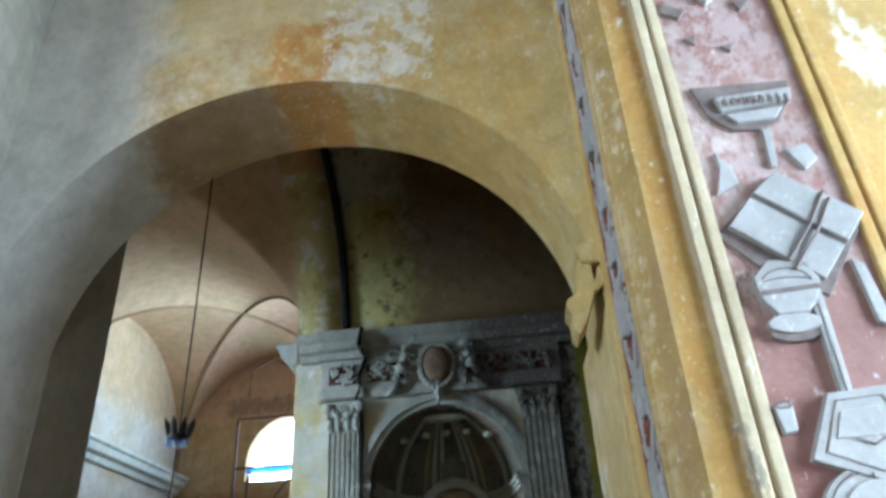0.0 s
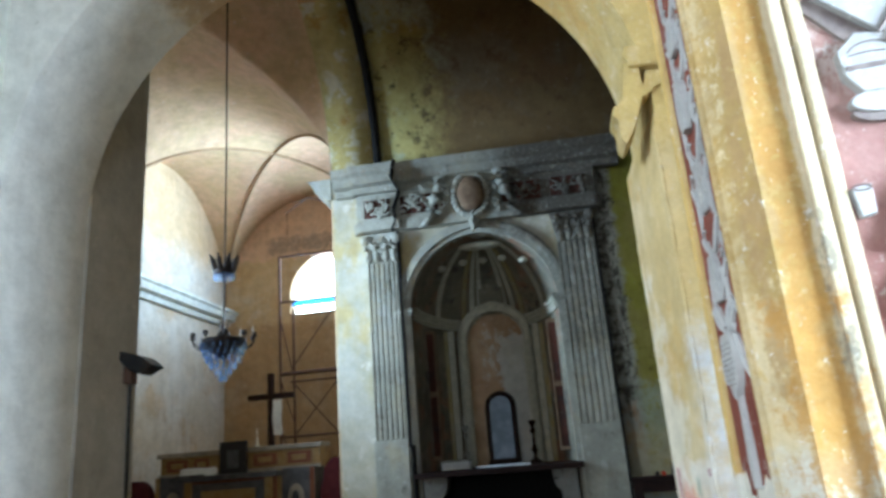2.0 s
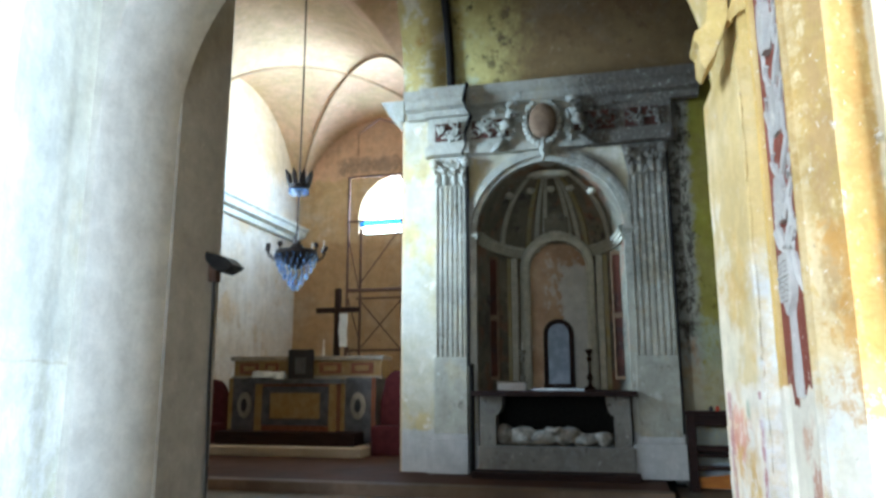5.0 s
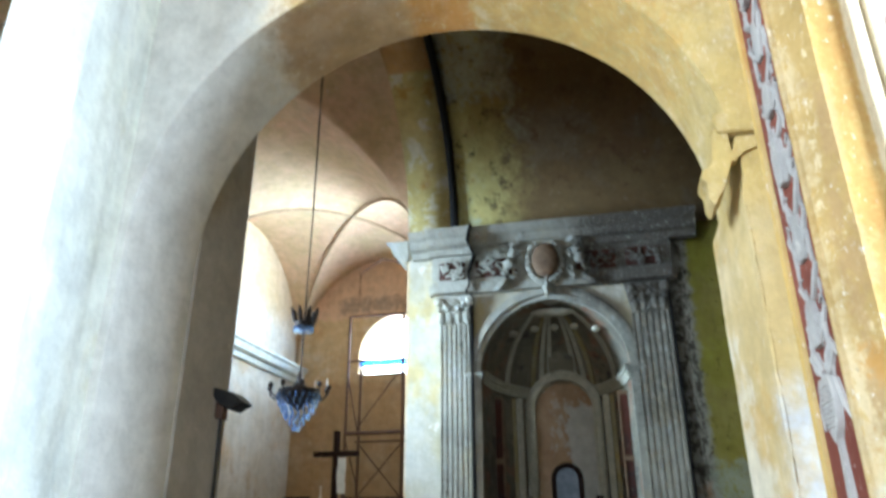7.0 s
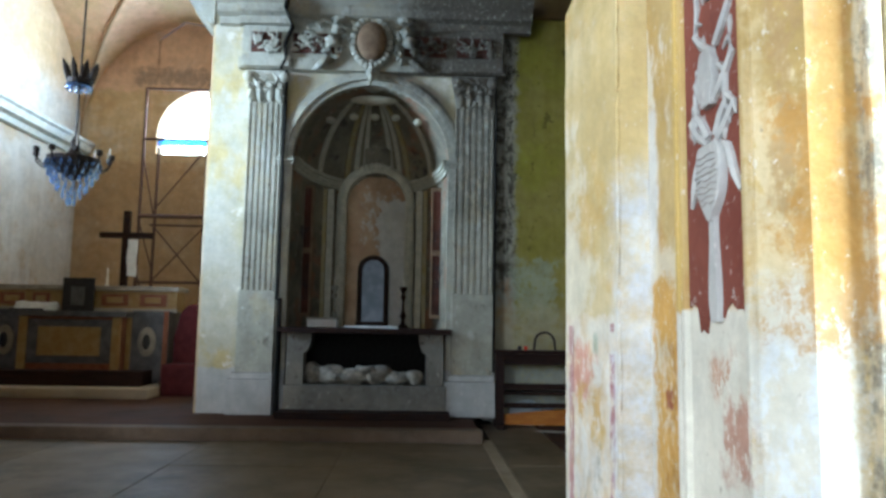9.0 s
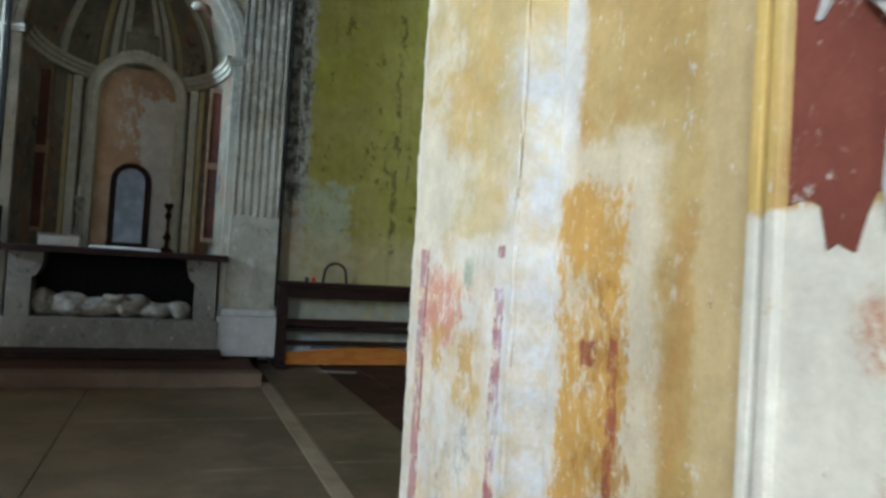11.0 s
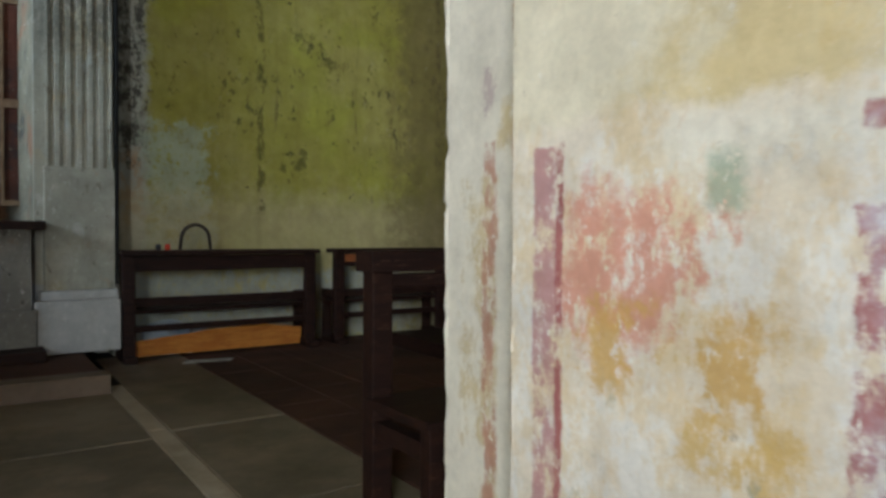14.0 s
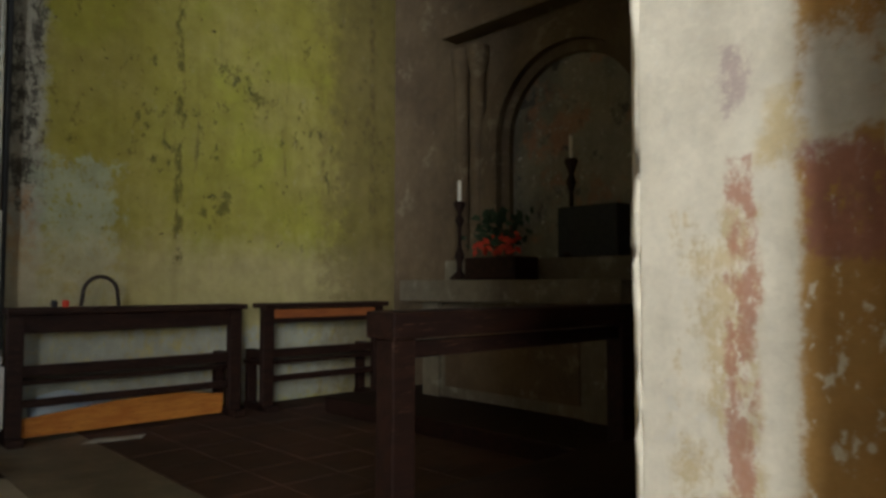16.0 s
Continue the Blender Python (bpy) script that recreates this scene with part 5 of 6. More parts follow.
# long settlement cracks
bm = bmesh.new()
path = [(-1.50, 5.72), (-1.56, 5.45), (-1.50, 5.32), (-1.60, 5.05), (-1.57, 4.85), (-1.63, 4.72)]
for (xa, za), (xb, zb) in zip(path, path[1:]):
    prism(bm, [(xa - 0.014, za), (xa + 0.014, za), (xb + 0.014, zb), (xb - 0.014, zb)], FY - 0.46 if za > 5.33 else FY - 0.20, FY - 0.05, "y")
box(bm, -1.585, -1.555, FY - 0.13, FY - 0.02, 1.6, 4.70)
box(bm, -1.535, -1.505, FY - 0.235, FY - 0.02, 0.14, 1.62)
ap("crack", bm, MAT_DARK, "long black settlement crack")
bm = bmesh.new()
box(bm, 1.275, 1.30, FY - 0.13, FY - 0.02, 0.7, 4.7)
ap("gap", bm, MAT_DARK)

# impost cornice of the chancel arch
bm = bmesh.new()
prism(bm, [(-2.585, 5.36), (-2.66, 5.36), (-2.70, 5.44), (-2.84, 5.50), (-2.88, 5.62), (-2.96, 5.70), (-2.585, 5.70)], FY - 0.06, 11.2, "y")
setting("trim_chancel_impost", bm, MAT_STONE, "grey moulded impost beside the niche altar", "trim")

# ---- things on the niche altar ----
pf = thing("picture_frame", -0.42, 11.85, 1.25, "dark arched frame holding an old mirror, standing on the altar", "frame")
bm = bmesh.new()
n = 12
q = []
for x, z, nx, nz in [(-0.17, 0.0, -1, 0)] + [(-0.17 * math.cos(math.pi * k / n), 0.88 + 0.17 * math.sin(math.pi * k / n), -math.cos(math.pi * k / n), math.sin(math.pi * k / n)) for k in range(n + 1)] + [(0.17, 0.0, 1, 0)]:
    q.append([bm.verts.new((x + nx * o, y, z + nz * o)) for o, y in ((0, 0.02), (0, -0.04), (0.06, -0.05), (0.075, 0.02))])
for u, v in zip(q, q[1:]):
    for i in range(3):
        bm.faces.new((u[i], u[i + 1], v[i + 1], v[i]))
box(bm, -0.25, 0.25, -0.06, 0.04, 0.0, 0.09, 0.01)
part("frame", bm, MAT_WOOD, pf)
bm = bmesh.new()
prism(bm, [(-0.17, 0.09), (0.17, 0.09)] + [(0.17 * math.cos(math.pi * k / n), 0.88 + 0.17 * math.sin(math.pi * k / n)) for k in range(n + 1)], 0.0, 0.015, "y")
part("mirror", bm, MAT_MIRROR, pf, "dull grey mirror glass")

STICK = [(0.09, 0), (0.09, 0.02), (0.03, 0.06), (0.025, 0.12), (0.05, 0.17), (0.02, 0.24), (0.018, 0.38), (0.045, 0.43), (0.02, 0.48), (0.06, 0.55), (0.05, 0.57)]


def candlestick(x, y, z, h, candle, label, mat):
    ob = thing("candlestick", x, y, z, label, "candlestick", "altar candlesticks")
    bm = bmesh.new()
    lathe(bm, [(r, t * h / 0.57) for r, t in STICK], 0, 0, 0, 14)
    part("stick", bm, mat, ob, smooth=True)
    bm = bmesh.new()
    lathe(bm, [(0.018, 0), (0.018, candle), (0.006, candle + 0.01)], 0, 0, h, 10)
    part("candle", bm, MAT_WAX, ob, "ivory wax candle")
    return ob


candlestick(-0.98, 11.6, 1.25, 0.62, 0.12, "pale wooden candlestick with a stub of candle on the niche altar", MAT_STONE)
candlestick(0.06, 11.6, 1.25, 0.62, 0.10, "brown turned candlestick on the niche altar", MAT_WOOD)
cr = thing("white_box", -1.02, FY + 0.35, 1.25, "low whitish box on the niche altar", "box")
bm = bmesh.new()
box(bm, -0.20, 0.20, -0.12, 0.12, 0, 0.12, 0.012)
part("body", bm, MAT_CLOTH, cr)
bm = bmesh.new()
box(bm, -0.21, 0.21, -0.13, 0.13, 0.105, 0.135, 0.01)
part("lid", bm, MAT_STONE, cr)
for x, w in ((-0.55, 0.16), (-0.30, 0.12), (-0.08, 0.10)):
    bm = bmesh.new()
    box(bm, x - w, x + w, FY + 0.05, FY + 0.30, 1.252, 1.275, 0.006)
    rough_up(bm, 0.012, 8, x)
    tagged(link_mesh("paper", bm, MAT_CLOTH), "crumpled white paper lying on the altar slab", "paper", "papers on the altar")

bm = bmesh.new()
for c, r in (((-1.06, 10.28, 0.66), (0.14, 0.14, 0.14)), ((-0.84, 10.28, 0.64), (0.20, 0.16, 0.13)), ((-0.55, 10.28, 0.62), (0.24, 0.15, 0.10)),
             ((-0.25, 10.28, 0.64), (0.22, 0.14, 0.12)), ((0.02, 10.28, 0.60), (0.22, 0.12, 0.08)), ((0.24, 10.28, 0.60), (0.12, 0.10, 0.09)),
             ((-0.70, 10.16, 0.60), (0.20, 0.07, 0.06)), ((-0.40, 10.18, 0.72), (0.14, 0.06, 0.05))):
    ball(bm, c, *r, 16, 12)
rough_up(bm, 0.045, 7, 2)
statue = link_mesh("reclining_statue", bm, MAT_STATUE, True)
fuse = statue.modifiers.new("fuse", "REMESH")
fuse.mode, fuse.voxel_size, fuse.use_smooth_shade = "VOXEL", 0.016, True
tagged(statue, "pale dusty plaster figure lying in the altar hollow", "statue")

# ---- benches ----
def bench(x0, x1, y, top, label):
    ob = thing("bench", x0, y, 0, label, "bench", "church benches")
    w = x1 - x0

    def b(name, a, mat=MAT_WOOD, lab=""):
        bm = bmesh.new()
        box(bm, *a, 0.008)
        part(name, bm, mat, ob, lab)
    for xa in (0.0, w - 0.11):
        b("post", (xa, xa + 0.11, -0.03, 0.05, 0, top - 0.03))
        b("foot", (xa, xa + 0.11, -0.12, 0.34, 0, 0.06))
        b("arm", (xa + 0.01, xa + 0.10, 0.05, 0.34, 0.48, 0.56))
        b("back_post", (xa + 0.01, xa + 0.10, 0.27, 0.34, 0.05, 0.50))
    b("top_rail", (-0.02, w + 0.02, -0.10, 0.16, top - 0.045, top), lab="dark top rail")
    b("upper_board", (0.11, w - 0.11, -0.01, 0.03, top - 0.19, top - 0.05), MAT_WOOD)
    b("middle_rail", (0.11, w - 0.11, 0.0, 0.04, 0.49, 0.57))
    b("lower_rail", (0.11, w - 0.11, 0.0, 0.04, 0.26, 0.32))
    b("seat", (0.0, w, 0.05, 0.36, 0.42, 0.455))
    return ob


bench(1.31, 3.15, 10.12, 1.0, "dark wooden church bench against the green wall")
bench(3.37, 4.78, 10.12, 1.0, "dark wooden church bench with a reddish top board")
bm = bmesh.new()
box(bm, 3.40, 4.70, 10.10, 10.115, 0.86, 0.94)
tagged(link_mesh("wooden_plank", bm, MAT_WOODRED), "reddish varnished plank on the bench", "plank")
bm = bmesh.new()
prism(bm, [(1.44, 0.03), (3.02, 0.03), (3.03, 0.20), (2.6, 0.255), (2.1, 0.235), (1.43, 0.17)], 10.19, 10.215, "y")
tagged(link_mesh("orange_board", bm, MAT_ORANGEWOOD), "orange-brown board leaning under the bench", "board")
bm = bmesh.new()
ball(bm, (1.75, 10.42, 0.16), 0.20, 0.10, 0.20, 14, 10)
ball(bm, (2.0, 10.42, 0.12), 0.14, 0.10, 0.14, 12, 8)
rough_up(bm, 0.06, 8, 1)
tagged(link_mesh("plastic_bag", bm, plain("blue_grey_film", (0.28, 0.36, 0.46), (0.40, 0.44, 0.46), 6, 0.4, 0.2)), "crumpled blue-grey plastic bag on the floor", "bag")
hoop = bmesh.new()
tube(hoop, [(1.95 + 0.13 * math.cos(math.pi * k / 14), 10.13, 1.0 + (0.02 if k in (0, 14) else 0) + 0.10 + 0.135 * math.sin(math.pi * k / 14)) if 0 < k < 14 else (1.95 + (0.14 if k == 0 else -0.14), 10.13, 1.005) for k in range(15)], 0.016, 8)
tagged(link_mesh("hoop_handle", hoop, MAT_IRON, True), "dark arched metal hoop standing on the bench", "hoop")
for x, m in ((1.70, MAT_FLOWER), (1.62, MAT_BLACK)):
    bm = bmesh.new()
    lathe(bm, [(0.022, 0), (0.026, 0.03), (0.020, 0.055)], x, 10.13, 1.0, 10)
    tagged(link_mesh("votive_cup", bm, m, True), "tiny votive cup on the bench top", "cup", "votive cups")
bm = bmesh.new()
prism(bm, [(1.75, 9.82), (2.15, 9.74), (2.22, 9.84), (1.86, 9.93)], 0.002, 0.006, "z")
tagged(link_mesh("paper_sheet", bm, MAT_STONE), "grey sheet of paper lying on the floor", "paper")

near_bench = thing("bench", 1.56, 6.02, 0, "dark wooden bench standing behind the arch pier", "bench", "church benches")


def nb(name, a, mat=MAT_WOOD):
    bm = bmesh.new()
    box(bm, *a, 0.008)
    part(name, bm, mat, near_bench)


for xa in (0.0, 1.36):
    nb("post", (xa, xa + 0.10, -0.02, 0.07, 0, 1.02))
    nb("front_leg", (xa, xa + 0.07, -0.46, -0.39, 0, 0.44))
    nb("side_rail", (xa + 0.01, xa + 0.08, -0.42, 0.0, 0.30, 0.37))
nb("top_rail", (-0.02, 1.48, -0.05, 0.10, 1.0, 1.09))
nb("backrest", (0.08, 1.38, 0.0, 0.03, 0.93, 0.99))
nb("seat", (-0.02, 1.48, -0.48, 0.02, 0.43, 0.47))

# ---- side altar on the end wall ----
sa = thing("side_altar", 5.0, 8.2, 0, "dim stone side altar with a painted front", "altar")


def sp(name, bm, mat, label="", smooth=False):
    ob = part(name, bm, mat, sa, label, smooth)
    ob.matrix_parent_inverse = Matrix.Translation(sa.location).inverted()
    return ob


# stone toned down to hold the shade over the side altar
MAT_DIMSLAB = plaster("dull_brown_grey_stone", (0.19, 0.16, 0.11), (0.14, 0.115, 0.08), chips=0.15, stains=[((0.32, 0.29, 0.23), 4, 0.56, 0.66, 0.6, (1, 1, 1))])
bm = bmesh.new()
box(bm, 3.80, 5.29, 6.6, 9.72, 0.0, 0.14, 0.015)
sp("platform", bm, MAT_WOOD, "dark wooden platform")
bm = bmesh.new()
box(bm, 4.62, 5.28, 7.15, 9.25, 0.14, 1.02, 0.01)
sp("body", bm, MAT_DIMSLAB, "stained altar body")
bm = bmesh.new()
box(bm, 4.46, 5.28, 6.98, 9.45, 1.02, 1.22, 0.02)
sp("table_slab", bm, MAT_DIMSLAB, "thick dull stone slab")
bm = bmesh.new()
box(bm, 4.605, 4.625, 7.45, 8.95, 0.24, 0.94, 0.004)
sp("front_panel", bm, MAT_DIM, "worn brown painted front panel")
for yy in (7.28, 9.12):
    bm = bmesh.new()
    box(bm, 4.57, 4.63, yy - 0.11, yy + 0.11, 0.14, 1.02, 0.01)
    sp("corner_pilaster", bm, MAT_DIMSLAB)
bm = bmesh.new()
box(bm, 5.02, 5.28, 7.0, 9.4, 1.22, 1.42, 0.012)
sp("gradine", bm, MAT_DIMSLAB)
AY, AR, AZ = 7.95, 0.80, 2.55
for k, (r0, r1, dx) in enumerate(((0.72, 0.82, 0.10), (0.82, 0.96, 0.18), (0.96, 1.08, 0.12))):
    bm = bmesh.new()
    q = []
    for y, z, ny, nz in [(AY + r0, 1.42, 1, 0)] + [(AY + r0 * math.cos(math.pi * i / 24), AZ + r0 * math.sin(math.pi * i / 24), math.cos(math.pi * i / 24), math.sin(math.pi * i / 24)) for i in range(25)] + [(AY - r0, 1.42, -1, 0)]:
        q.append([bm.verts.new((x, y + ny * o, z + nz * o)) for o, x in ((0, 5.29), (0, 5.29 - dx), (r1 - r0, 5.29 - dx), (r1 - r0, 5.29))])
    for u, v in zip(q, q[1:]):
        for i in range(3):
            bm.faces.new((u[i], u[i + 1], v[i + 1], v[i]))
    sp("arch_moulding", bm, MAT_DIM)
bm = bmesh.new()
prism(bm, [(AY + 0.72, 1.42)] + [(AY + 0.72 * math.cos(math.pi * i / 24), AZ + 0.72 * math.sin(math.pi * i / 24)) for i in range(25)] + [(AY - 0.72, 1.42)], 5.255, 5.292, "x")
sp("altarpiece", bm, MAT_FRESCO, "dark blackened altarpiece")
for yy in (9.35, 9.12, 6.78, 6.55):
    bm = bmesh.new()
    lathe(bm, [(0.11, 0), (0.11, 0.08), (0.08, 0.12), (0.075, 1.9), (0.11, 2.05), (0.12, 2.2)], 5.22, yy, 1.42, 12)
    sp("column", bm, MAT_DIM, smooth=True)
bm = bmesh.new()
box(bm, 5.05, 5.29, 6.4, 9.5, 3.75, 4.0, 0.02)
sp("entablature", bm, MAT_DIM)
bm = bmesh.new()
box(bm, 5.0, 5.2, 7.35, 7.95, 1.42, 1.85, 0.01)
sp("tabernacle", bm, MAT_BLACK, "small dark tabernacle")
candlestick(4.72, 8.88, 1.22, 0.74, 0.19, "dark turned candlestick with an ivory candle on the side altar", MAT_WOOD)
candlestick(5.08, 7.86, 1.42, 0.86, 0.20, "tall dark candlestick with an ivory candle on the side altar", MAT_WOOD)
fl = thing("flower_arrangement", 4.74, 8.38, 1.22, "pot of dark leaves and red flowers on the side altar", "flowers")
bm = bmesh.new()
box(bm, -0.16, 0.16, -0.30, 0.30, 0, 0.20, 0.02)
part("trough", bm, MAT_WOOD, fl, "dark wooden trough")
rf = random.Random(7)
for name, mat, count, z0, z1, r in (("foliage", MAT_LEAF, 130, 0.30, 0.62, 0.05), ("petals", MAT_FLOWER, 60, 0.24, 0.40, 0.045)):
    bm = bmesh.new()
    for k in range(count):
        c = Vector((rf.uniform(-0.14, 0.14), rf.gauss(0, 0.15), rf.uniform(z0, z1)))
        d = Vector((rf.uniform(-1, 1), rf.uniform(-1, 1), rf.uniform(-0.3, 1))).normalized()
        e = d.cross(Vector((0.3, 0.7, 0.2))).normalized() * r * 0.5
        bm.faces.new([bm.verts.new(c + p) for p in (d * r * -1, e, d * r, -e)])
    tagged(part(name, bm, mat, fl), kind="stuff")

# ---- main altar ----
ma = thing("main_altar", -5.22, 12.5, 0.12, "inlaid polychrome marble main altar in the chancel", "altar")


def mp(name, bm, mat, label="", smooth=False):
    ob = part(name, bm, mat, ma, label, smooth)
    ob.matrix_parent_inverse = Matrix.Translation(ma.location).inverted()
    return ob


def mb(name, a, mat, label="", bev=0.01):
    bm = bmesh.new()
    box(bm, *a, bev)
    return mp(name, bm, mat, label)


mb("platform", (-7.0, -3.75, 11.8, 13.6, 0.118, 0.27), MAT_SLAB_PALE, "worn stone platform", 0.02)
mb("platform_step", (-6.7, -4.0, 12.15, 13.6, 0.27, 0.50), MAT_WOOD, "dark wooden altar step", 0.015)
mb("table_body", (-6.05, -4.45, 12.42, 13.0, 0.50, 1.34), MAT_MARBLE_RED, "red marble altar body")
mb("front_frame", (-5.92, -4.58, 12.395, 12.43, 0.60, 1.30), MAT_MARBLE_GREY)
mb("front_panel", (-5.74, -4.76, 12.375, 12.40, 0.72, 1.18), MAT_MARBLE_YEL, "yellow marble front panel")
for x in (-5.98, -4.52):
    mb("front_strip", (x - 0.07, x + 0.07, 12.38, 12.43, 0.50, 1.36), MAT_MARBLE_YEL)
mb("table_slab", (-6.15, -4.35, 12.32, 13.0, 1.34, 1.43), MAT_MARBLE_GREY, "grey table slab")
for x0, x1 in ((-6.72, -6.05), (-4.45, -3.78)):
    xc = (x0 + x1) / 2
    mb("wing", (x0, x1, 12.62, 13.2, 0.30, 1.45), MAT_MARBLE_GREY, "grey marble wing")
    mb("wing_edge", (x0, x0 + 0.08, 12.60, 12.63, 0.40, 1.45), MAT_MARBLE_YEL)
    mb("wing_edge", (x1 - 0.08, x1, 12.60, 12.63, 0.40, 1.45), MAT_MARBLE_RED)
    bm = bmesh.new()
    ball(bm, (xc, 12.62, 0.95), 0.15, 0.03, 0.24, 16, 10)
    mp("medallion", bm, MAT_MARBLE, "pale oval medallion", True)
    bm = bmesh.new()
    ball(bm, (xc, 12.60, 0.95), 0.07, 0.02, 0.13, 14, 8)
    mp("medallion_centre", bm, MAT_BLACK, "", True)
mb("gradine", (-6.75, -3.74, 12.82, 13.25, 1.45, 1.78), MAT_MARBLE_YEL, "inlaid marble gradine")
mb("gradine_top", (-6.80, -3.69, 12.76, 13.28, 1.78, 1.86), MAT_MARBLE)
mb("gradine_foot", (-6.78, -3.71, 12.78, 12.84, 1.43, 1.49), MAT_MARBLE)
for k, (x, w) in enumerate(((-6.42, 0.20), (-5.95, 0.14), (-4.75, 0.22), (-4.12, 0.22))):
    mb("inlay", (x - w, x + w, 12.80, 12.825, 1.53, 1.73), MAT_MARBLE_RED, "red marble inlay")
    mb("inlay_heart", (x - w * 0.6, x + w * 0.6, 12.79, 12.805, 1.58, 1.68), MAT_MARBLE_YEL)

af = thing("altar_card", -5.30, 12.7, 1.43, "black framed card standing on the main altar", "frame")
for nm, a, m in (("frame", (-0.25, 0.25, -0.02, 0.03, 0, 0.55), MAT_BLACK), ("plaque", (-0.11, 0.11, -0.03, -0.015, 0.10, 0.40), MAT_MARBLE_GREY)):
    bm = bmesh.new()
    box(bm, *a, 0.006)
    part(nm, bm, m, af)
bm = bmesh.new()
box(bm, -6.15, -5.65, 12.40, 12.75, 1.432, 1.56)
bmesh.ops.subdivide_edges(bm, edges=bm.edges[:], cuts=5, use_grid_fill=True)
rough_up(bm, 0.07, 6, 3)
tagged(link_mesh("altar_cloth", bm, MAT_CLOTH, True), "crumpled white cloth heaped on the main altar", "cloth")
bm = bmesh.new()
box(bm, -6.2, -5.7, 12.36, 12.6, 1.431, 1.46, 0.008)
tagged(link_mesh("missal", bm, MAT_BLACK), "dark closed book under the white cloth", "book")

cross = thing("wooden_cross", -4.83, 13.3, 1.0, "plain dark wooden cross standing behind the main altar", "cross")
for nm, a in (("upright", (-0.055, 0.055, -0.05, 0.05, 0, 2.20)), ("crossbar", (-0.45, 0.45, -0.045, 0.045, 1.72, 1.82))):
    bm = bmesh.new()
    box(bm, *a, 0.006)
    part(nm, bm, MAT_WOOD, cross)
bm = bmesh.new()
box(bm, 0.06, 0.22, -0.07, -0.05, 1.05, 1.70)
bmesh.ops.subdivide_edges(bm, edges=bm.edges[:], cuts=5, use_grid_fill=True)
rough_up(bm, 0.03, 5, 1)
part("cloth", bm, MAT_CLOTH, cross, "hanging white cloth")
bm = bmesh.new()
lathe(bm, [(0.05, 0), (0.02, 0.05), (0.02, 0.16), (0.012, 0.17), (0.012, 0.32)], -5.0, 13.05, 1.86, 10)
tagged(link_mesh("altar_candle", bm, MAT_WAX, True), "short ivory candle on the gradine", "candle")


def draped_chair(x, y, h, label):
    ob = thing("draped_chair", x, y, 0.12, label, "chair", "draped chairs")
    bm = bmesh.new()
    prism(bm, [(-0.36, 0), (0.36, 0), (0.33, 0.95), (0.24, h * 0.92), (0.10, h), (-0.12, h), (-0.25, h * 0.9), (-0.33, 0.9)], 0.10, 0.32, "y")
    bmesh.ops.bevel(bm, geom=bm.edges[:], offset=0.03, segments=2, affect="EDGES")
    part("backrest", bm, MAT_CURTAIN, ob, "dark red cloth back")
    bm = bmesh.new()
    box(bm, -0.36, 0.36, -0.35, 0.12, 0.0, 0.50, 0.04)
    part("seat", bm, MAT_CURTAIN, ob)
    return ob


draped_chair(-3.38, 12.6, 1.46, "chair draped in dark red cloth beside the main altar")
draped_chair(-7.12, 12.5, 1.30, "dark draped chair beside the chancel wall")

# ---- scaffold under the window ----
sc = thing("scaffold", -5.0, 16.4, 0.12, "rusty tube scaffold under the chancel window", "scaffold")


def bar(name, a, b, r=0.03):
    bm = bmesh.new()
    tube(bm, [a, b], r, 7)
    part(name, bm, MAT_RUSTY, sc)


for x in (-0.86, -0.52, 0.55, 1.5):
    bar("standard", (x, 0.0, 0), (x, 0.0, 6.35 if x != -0.52 else 5.0), 0.035)
for z in (6.33, 5.18, 3.45, 2.0):
    bar("ledger", (-0.86, -0.03, z), (1.6, -0.03, z), 0.03 if z != 3.45 else 0.05)
bar("plank_rail", (-0.6, -0.04, 3.25), (1.5, -0.04, 3.25), 0.025)
for a, b in (((-0.52, 3.4), (-0.86, 4.9)), ((-0.52, 2.0), (0.55, 3.2)), ((-0.5, 3.2), (0.55, 2.0)), ((-0.52, 3.6), (0.55, 5.0)), ((-0.86, 2.3), (-0.52, 1.2)), ((-0.86, 3.4), (-0.52, 2.3))):
    bar("brace", (a[0], -0.05, a[1]), (b[0], -0.05, b[1]), 0.018)
bm = bmesh.new()
tube(bm, [(-5.66, 16.45, 7.05), (-5.66, 16.45, 7.62), (-4.2, 13.8, 6.9), (-2.98, 11.1, 5.68)], 0.016, 6)
tagged(link_mesh("wire", bm, MAT_RUSTY), "thin wire strung from the impost to the apse wall", "wire")

# ---- chandelier ----
CX, CY = -3.52, 8.6
ch = thing("chandelier", CX, CY, 2.55, "old iron chandelier with crystal drops hanging on a long chain", "chandelier")
bm = bmesh.new()
tube(bm, [(0, 0, 0.55), (0.01, 0, 3.0), (0, 0, 5.62)], 0.012, 6)
part("chain", bm, MAT_IRON, ch, "long thin chain")
bm = bmesh.new()
lathe(bm, [(0.02, 0.25), (0.10, 0.30), (0.24, 0.42), (0.27, 0.46), (0.27, 0.50), (0.10, 0.53), (0.04, 0.62), (0.05, 0.68), (0.015, 0.75)], 0, 0, 0, 20)
part("bowl", bm, MAT_IRON, ch, smooth=True)
crown = bmesh.new()
lathe(crown, [(0.10, 1.32), (0.13, 1.33), (0.13, 1.39), (0.10, 1.40)], 0, 0, 0, 18)
crown_ob = part("crown", crown, MAT_IRON, ch)
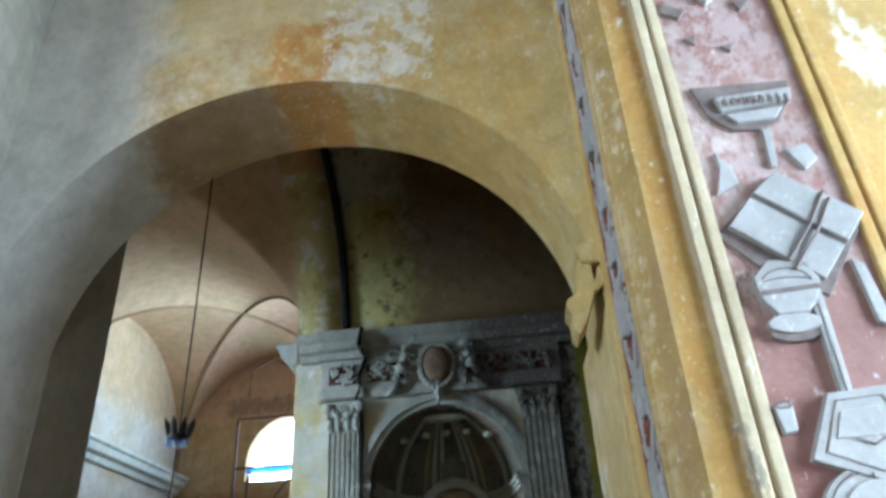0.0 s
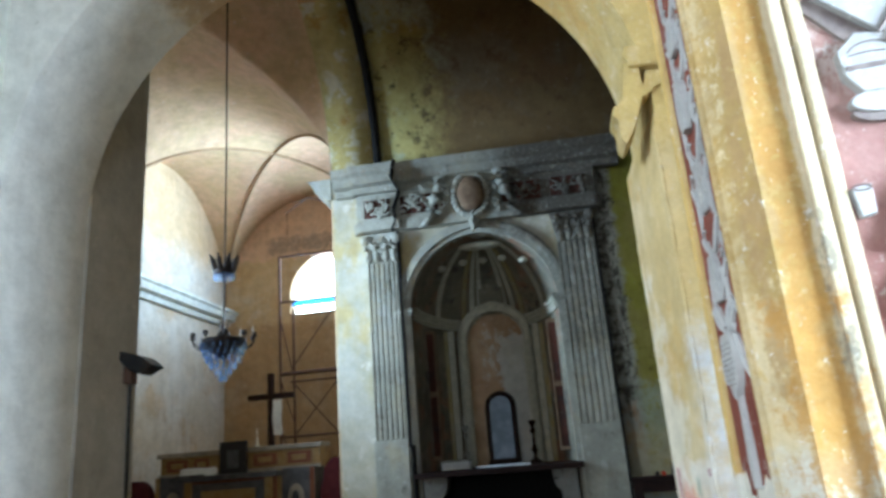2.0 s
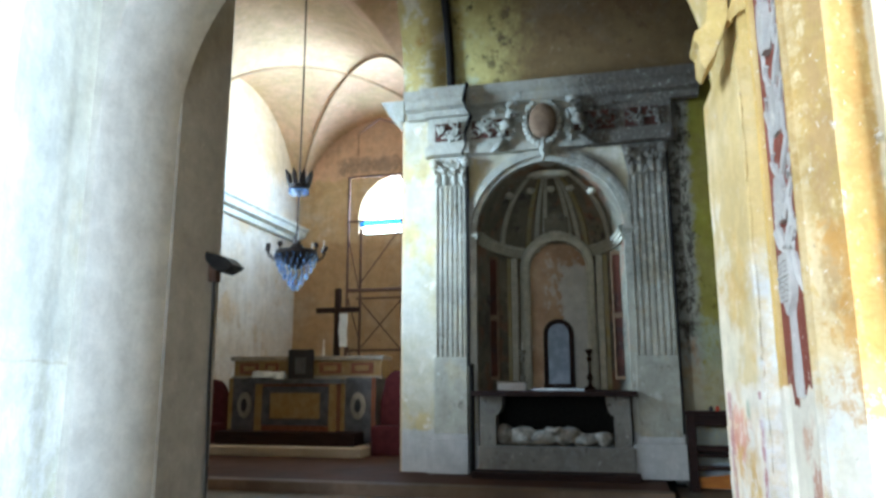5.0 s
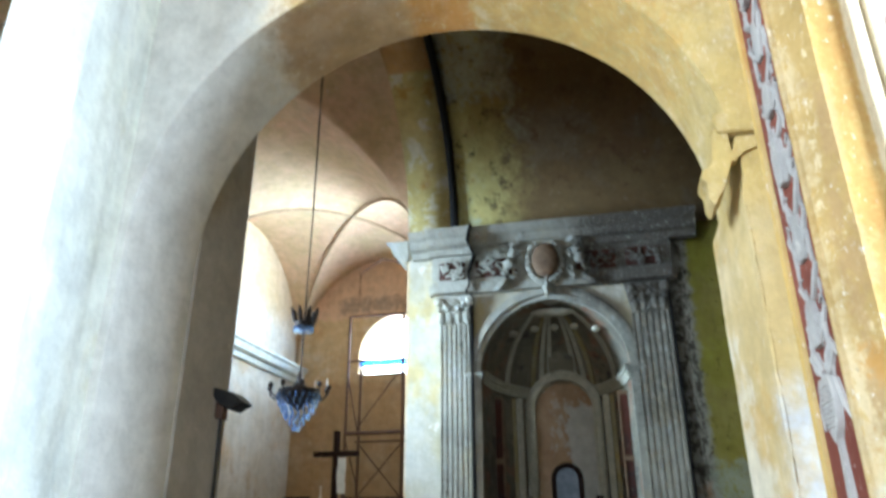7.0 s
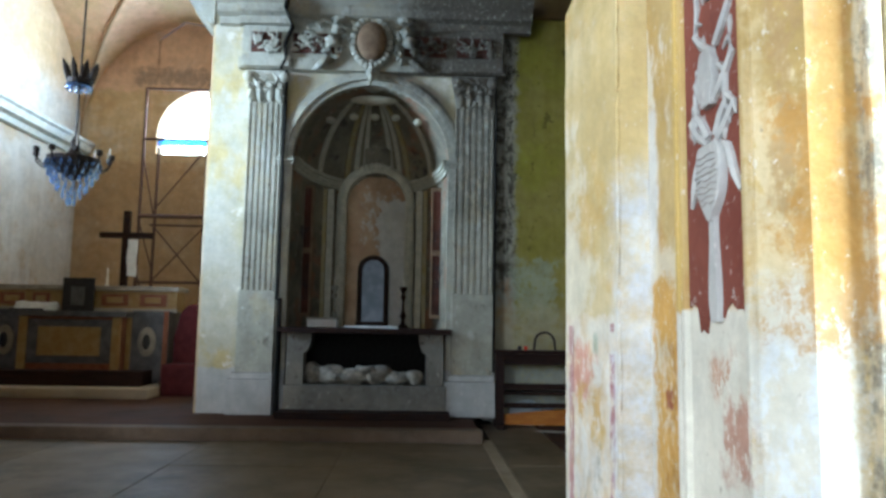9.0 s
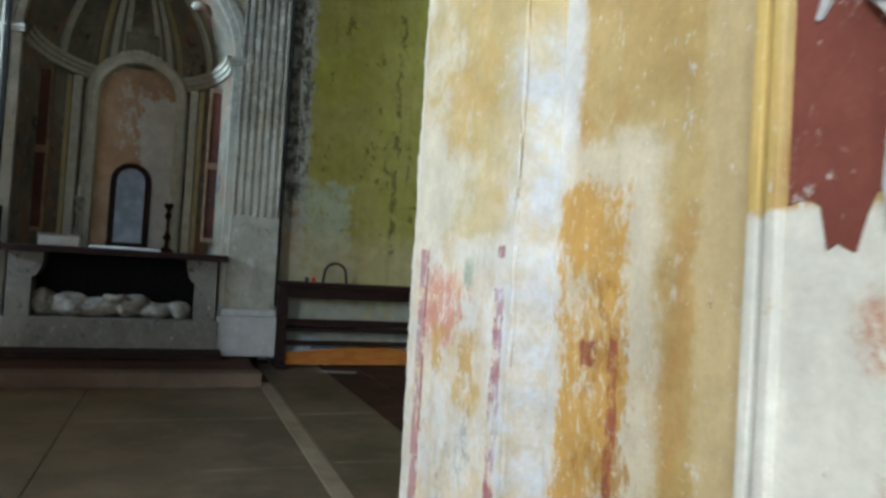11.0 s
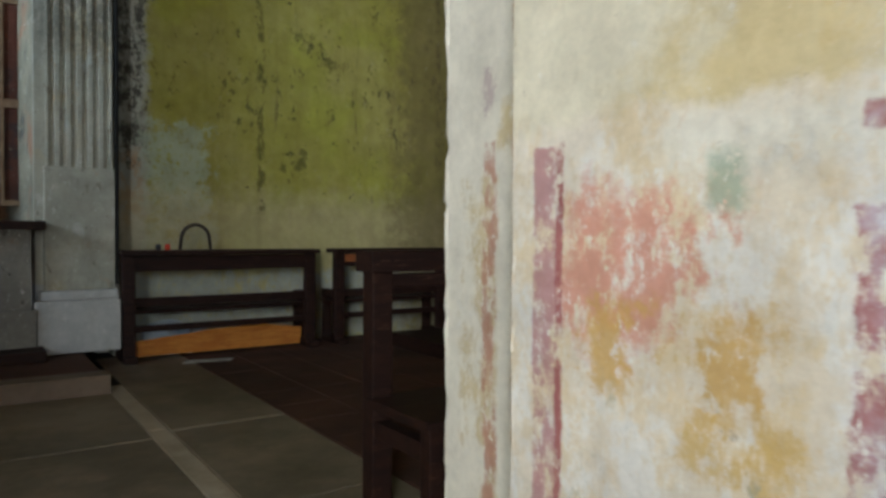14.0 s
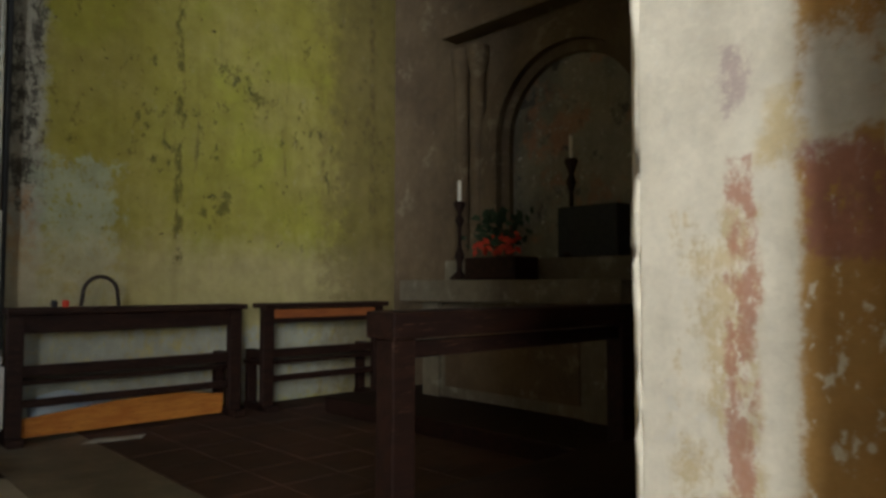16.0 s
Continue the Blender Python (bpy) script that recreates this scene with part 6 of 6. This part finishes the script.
for k in range(8):
    a = 2 * math.pi * k / 8
    bm = bmesh.new()
    c, s = math.cos(a), math.sin(a)
    tube(bm, [(0.12 * c, 0.12 * s, 1.38), (0.15 * c, 0.15 * s, 1.50), (0.19 * c, 0.19 * s, 1.58)], [0.03, 0.035, 0.006], 6)
    part("crown_leaf", bm, MAT_IRON, crown_ob)
for k in range(10):
    a = 2 * math.pi * (k + 0.3) / 10
    c, s = math.cos(a), math.sin(a)
    bm = bmesh.new()
    tube(bm, [(0.22 * c, 0.22 * s, 0.46), (0.30 * c, 0.30 * s, 0.38), (0.37 * c, 0.37 * s, 0.44), (0.38 * c, 0.38 * s, 0.50)], 0.010, 6)
    lathe(bm, [(0.02, 0.50), (0.035, 0.52), (0.03, 0.56), (0.015, 0.565)], 0.38 * c, 0.38 * s, 0, 8)
    arm = part("arm", bm, MAT_IRON, ch)
    if k in (1, 2, 8):
        bm = bmesh.new()
        lathe(bm, [(0.010, 0.56), (0.010, 0.68), (0.004, 0.69)], 0.38 * c, 0.38 * s, 0, 8)
        part("candle", bm, MAT_WAX, arm)
drop = bmesh.new()
ball(drop, (0, 0, -0.03), 0.017, 0.017, 0.050, 6, 4)
bmesh.ops.recalc_face_normals(drop, faces=drop.faces[:])
drop_mesh = bpy.data.meshes.new("drop")
drop.to_mesh(drop_mesh)
drop.free()
drop_mesh.materials.append(MAT_CRYSTAL)
for ring_r, z, count in ((0.27, 0.44, 20), (0.24, 0.36, 18), (0.20, 0.28, 16), (0.15, 0.20, 12), (0.09, 0.12, 8), (0.04, 0.05, 5)):
    for k in range(count):
        a = 2 * math.pi * k / count
        o = new("crystal_drop", drop_mesh)
        o.parent = ch
        o.location = (ring_r * math.cos(a), ring_r * math.sin(a), z)
for k in range(14):
    a = 2 * math.pi * k / 14
    o = new("crystal_drop", drop_mesh)
    o.parent = ch
    o.location = (0.12 * math.cos(a), 0.12 * math.sin(a), 1.33)

# ---- floodlight on the crossing pier ----
fld = thing("floodlight", -2.40, 4.90, 2.24, "black floodlight clamped to the pier corner with a hanging cable", "lamp")
bm = bmesh.new()
prism(bm, [(0.02, 0.06), (-0.10, 0.09), (0.02, -0.05), (0.10, -0.09), (0.20, -0.04), (0.12, 0.03)], -0.09, 0.09, "y")
soft(bm, 0.01)
part("housing", bm, MAT_BLACK, fld)
bm = bmesh.new()
box(bm, -0.03, 0.03, -0.04, 0.04, -0.14, 0.0, 0.008)
part("bracket", bm, MAT_RUSTY, fld)
bm = bmesh.new()
tube(bm, [(0.0, 0.0, -0.10), (-0.005, 0.02, -0.8), (0.01, 0.03, -1.5), (0.0, 0.03, -2.236)], 0.012, 6)
part("cable", bm, MAT_BLACK, fld)

# ---- paving, piece by piece ----
def slab_mesh(name, w, d, mat):
    bm = bmesh.new()
    b = 0.006
    lo = [bm.verts.new((x, y, -0.02)) for x, y in ((0, 0), (w, 0), (w, d), (0, d))]
    md = [bm.verts.new((x, y, -b)) for x, y in ((0, 0), (w, 0), (w, d), (0, d))]
    hi = [bm.verts.new((x, y, 0)) for x, y in ((b, b), (w - b, b), (w - b, d - b), (b, d - b))]
    for p, q in ((lo, md), (md, hi)):
        for i in range(4):
            bm.faces.new((p[i], p[(i + 1) % 4], q[(i + 1) % 4], q[i]))
    bm.faces.new(hi)
    bmesh.ops.recalc_face_normals(bm, faces=bm.faces[:])
    me = bpy.data.meshes.new(name)
    bm.to_mesh(me)
    bm.free()
    me.materials.append(mat)
    return me


rp = random.Random(11)


def pave(name, x0, x1, y0, y1, w, d, mat):
    nx, ny = max(1, round((x1 - x0) / w)), max(1, round((y1 - y0) / d))
    w, d = (x1 - x0) / nx, (y1 - y0) / ny
    me = slab_mesh(name, w - 0.003, d - 0.003, mat)
    for j in range(ny):
        for i in range(nx):
            o = new(name, me)
            o.parent = floor
            o.location = (x0 + i * w, y0 + j * d, rp.uniform(-0.004, 0.0))


pave("stone_slab", -8.0, 1.03, 4.9, 8.92, 1.5, 1.3, MAT_SLAB)
pave("stone_slab", -3.0, 2.2, -3.0, 4.9, 1.05, 0.9, MAT_SLAB)
pave("band_stone", 1.03, 1.15, 4.9, 9.2, 0.12, 1.4, MAT_SLAB_PALE)
pave("stone_slab", 1.15, 1.86, 4.9, 10.5, 0.71, 1.4, MAT_SLAB)
pave("terracotta_tile", 1.86, 5.3, 4.9, 10.5, 0.42, 0.42, MAT_TERRA)

# ---- cracks, holes and dirt on the jamb ----
bm = bmesh.new()
rc = random.Random(21)
pts = [(4.10, 1.335), (4.06, 1.338), (4.02, 1.352), (3.97, 1.362), (3.92, 1.364), (3.87, 1.368), (3.83, 1.362), (3.80, 1.375)]
fine = []
for (ya, za), (yb, zb) in zip(pts, pts[1:]):
    for k in range(4):
        fine.append((ya + (yb - ya) * k / 4, za + (zb - za) * k / 4 + rc.uniform(-0.003, 0.003)))


def jamb_x(y):
    return 1.07 - (y - 3.76) / 0.68 * 0.06


for (ya, za), (yb, zb) in zip(fine, fine[1:]):
    w = rc.uniform(0.0007, 0.0022)
    vs = [bm.verts.new((jamb_x(yy) - 0.0025, yy, zz)) for yy, zz in ((ya, za - w), (yb, zb - w), (yb, zb + w), (ya, za + w))]
    bm.faces.new(vs)
setting("crack_line", bm, MAT_SHADE, "thin dark crack across the plaster", "crack")
for y, z, r in ((4.06, 1.47, 0.006), (3.985, 1.12, 0.003), (4.0, 1.15, 0.002)):
    bm = bmesh.new()
    ball(bm, (jamb_x(y), y, z), 0.003, r, r * 1.5, 10, 6)
    setting("nail_hole", bm, MAT_DARK, "small dark hole in the plaster", "hole")
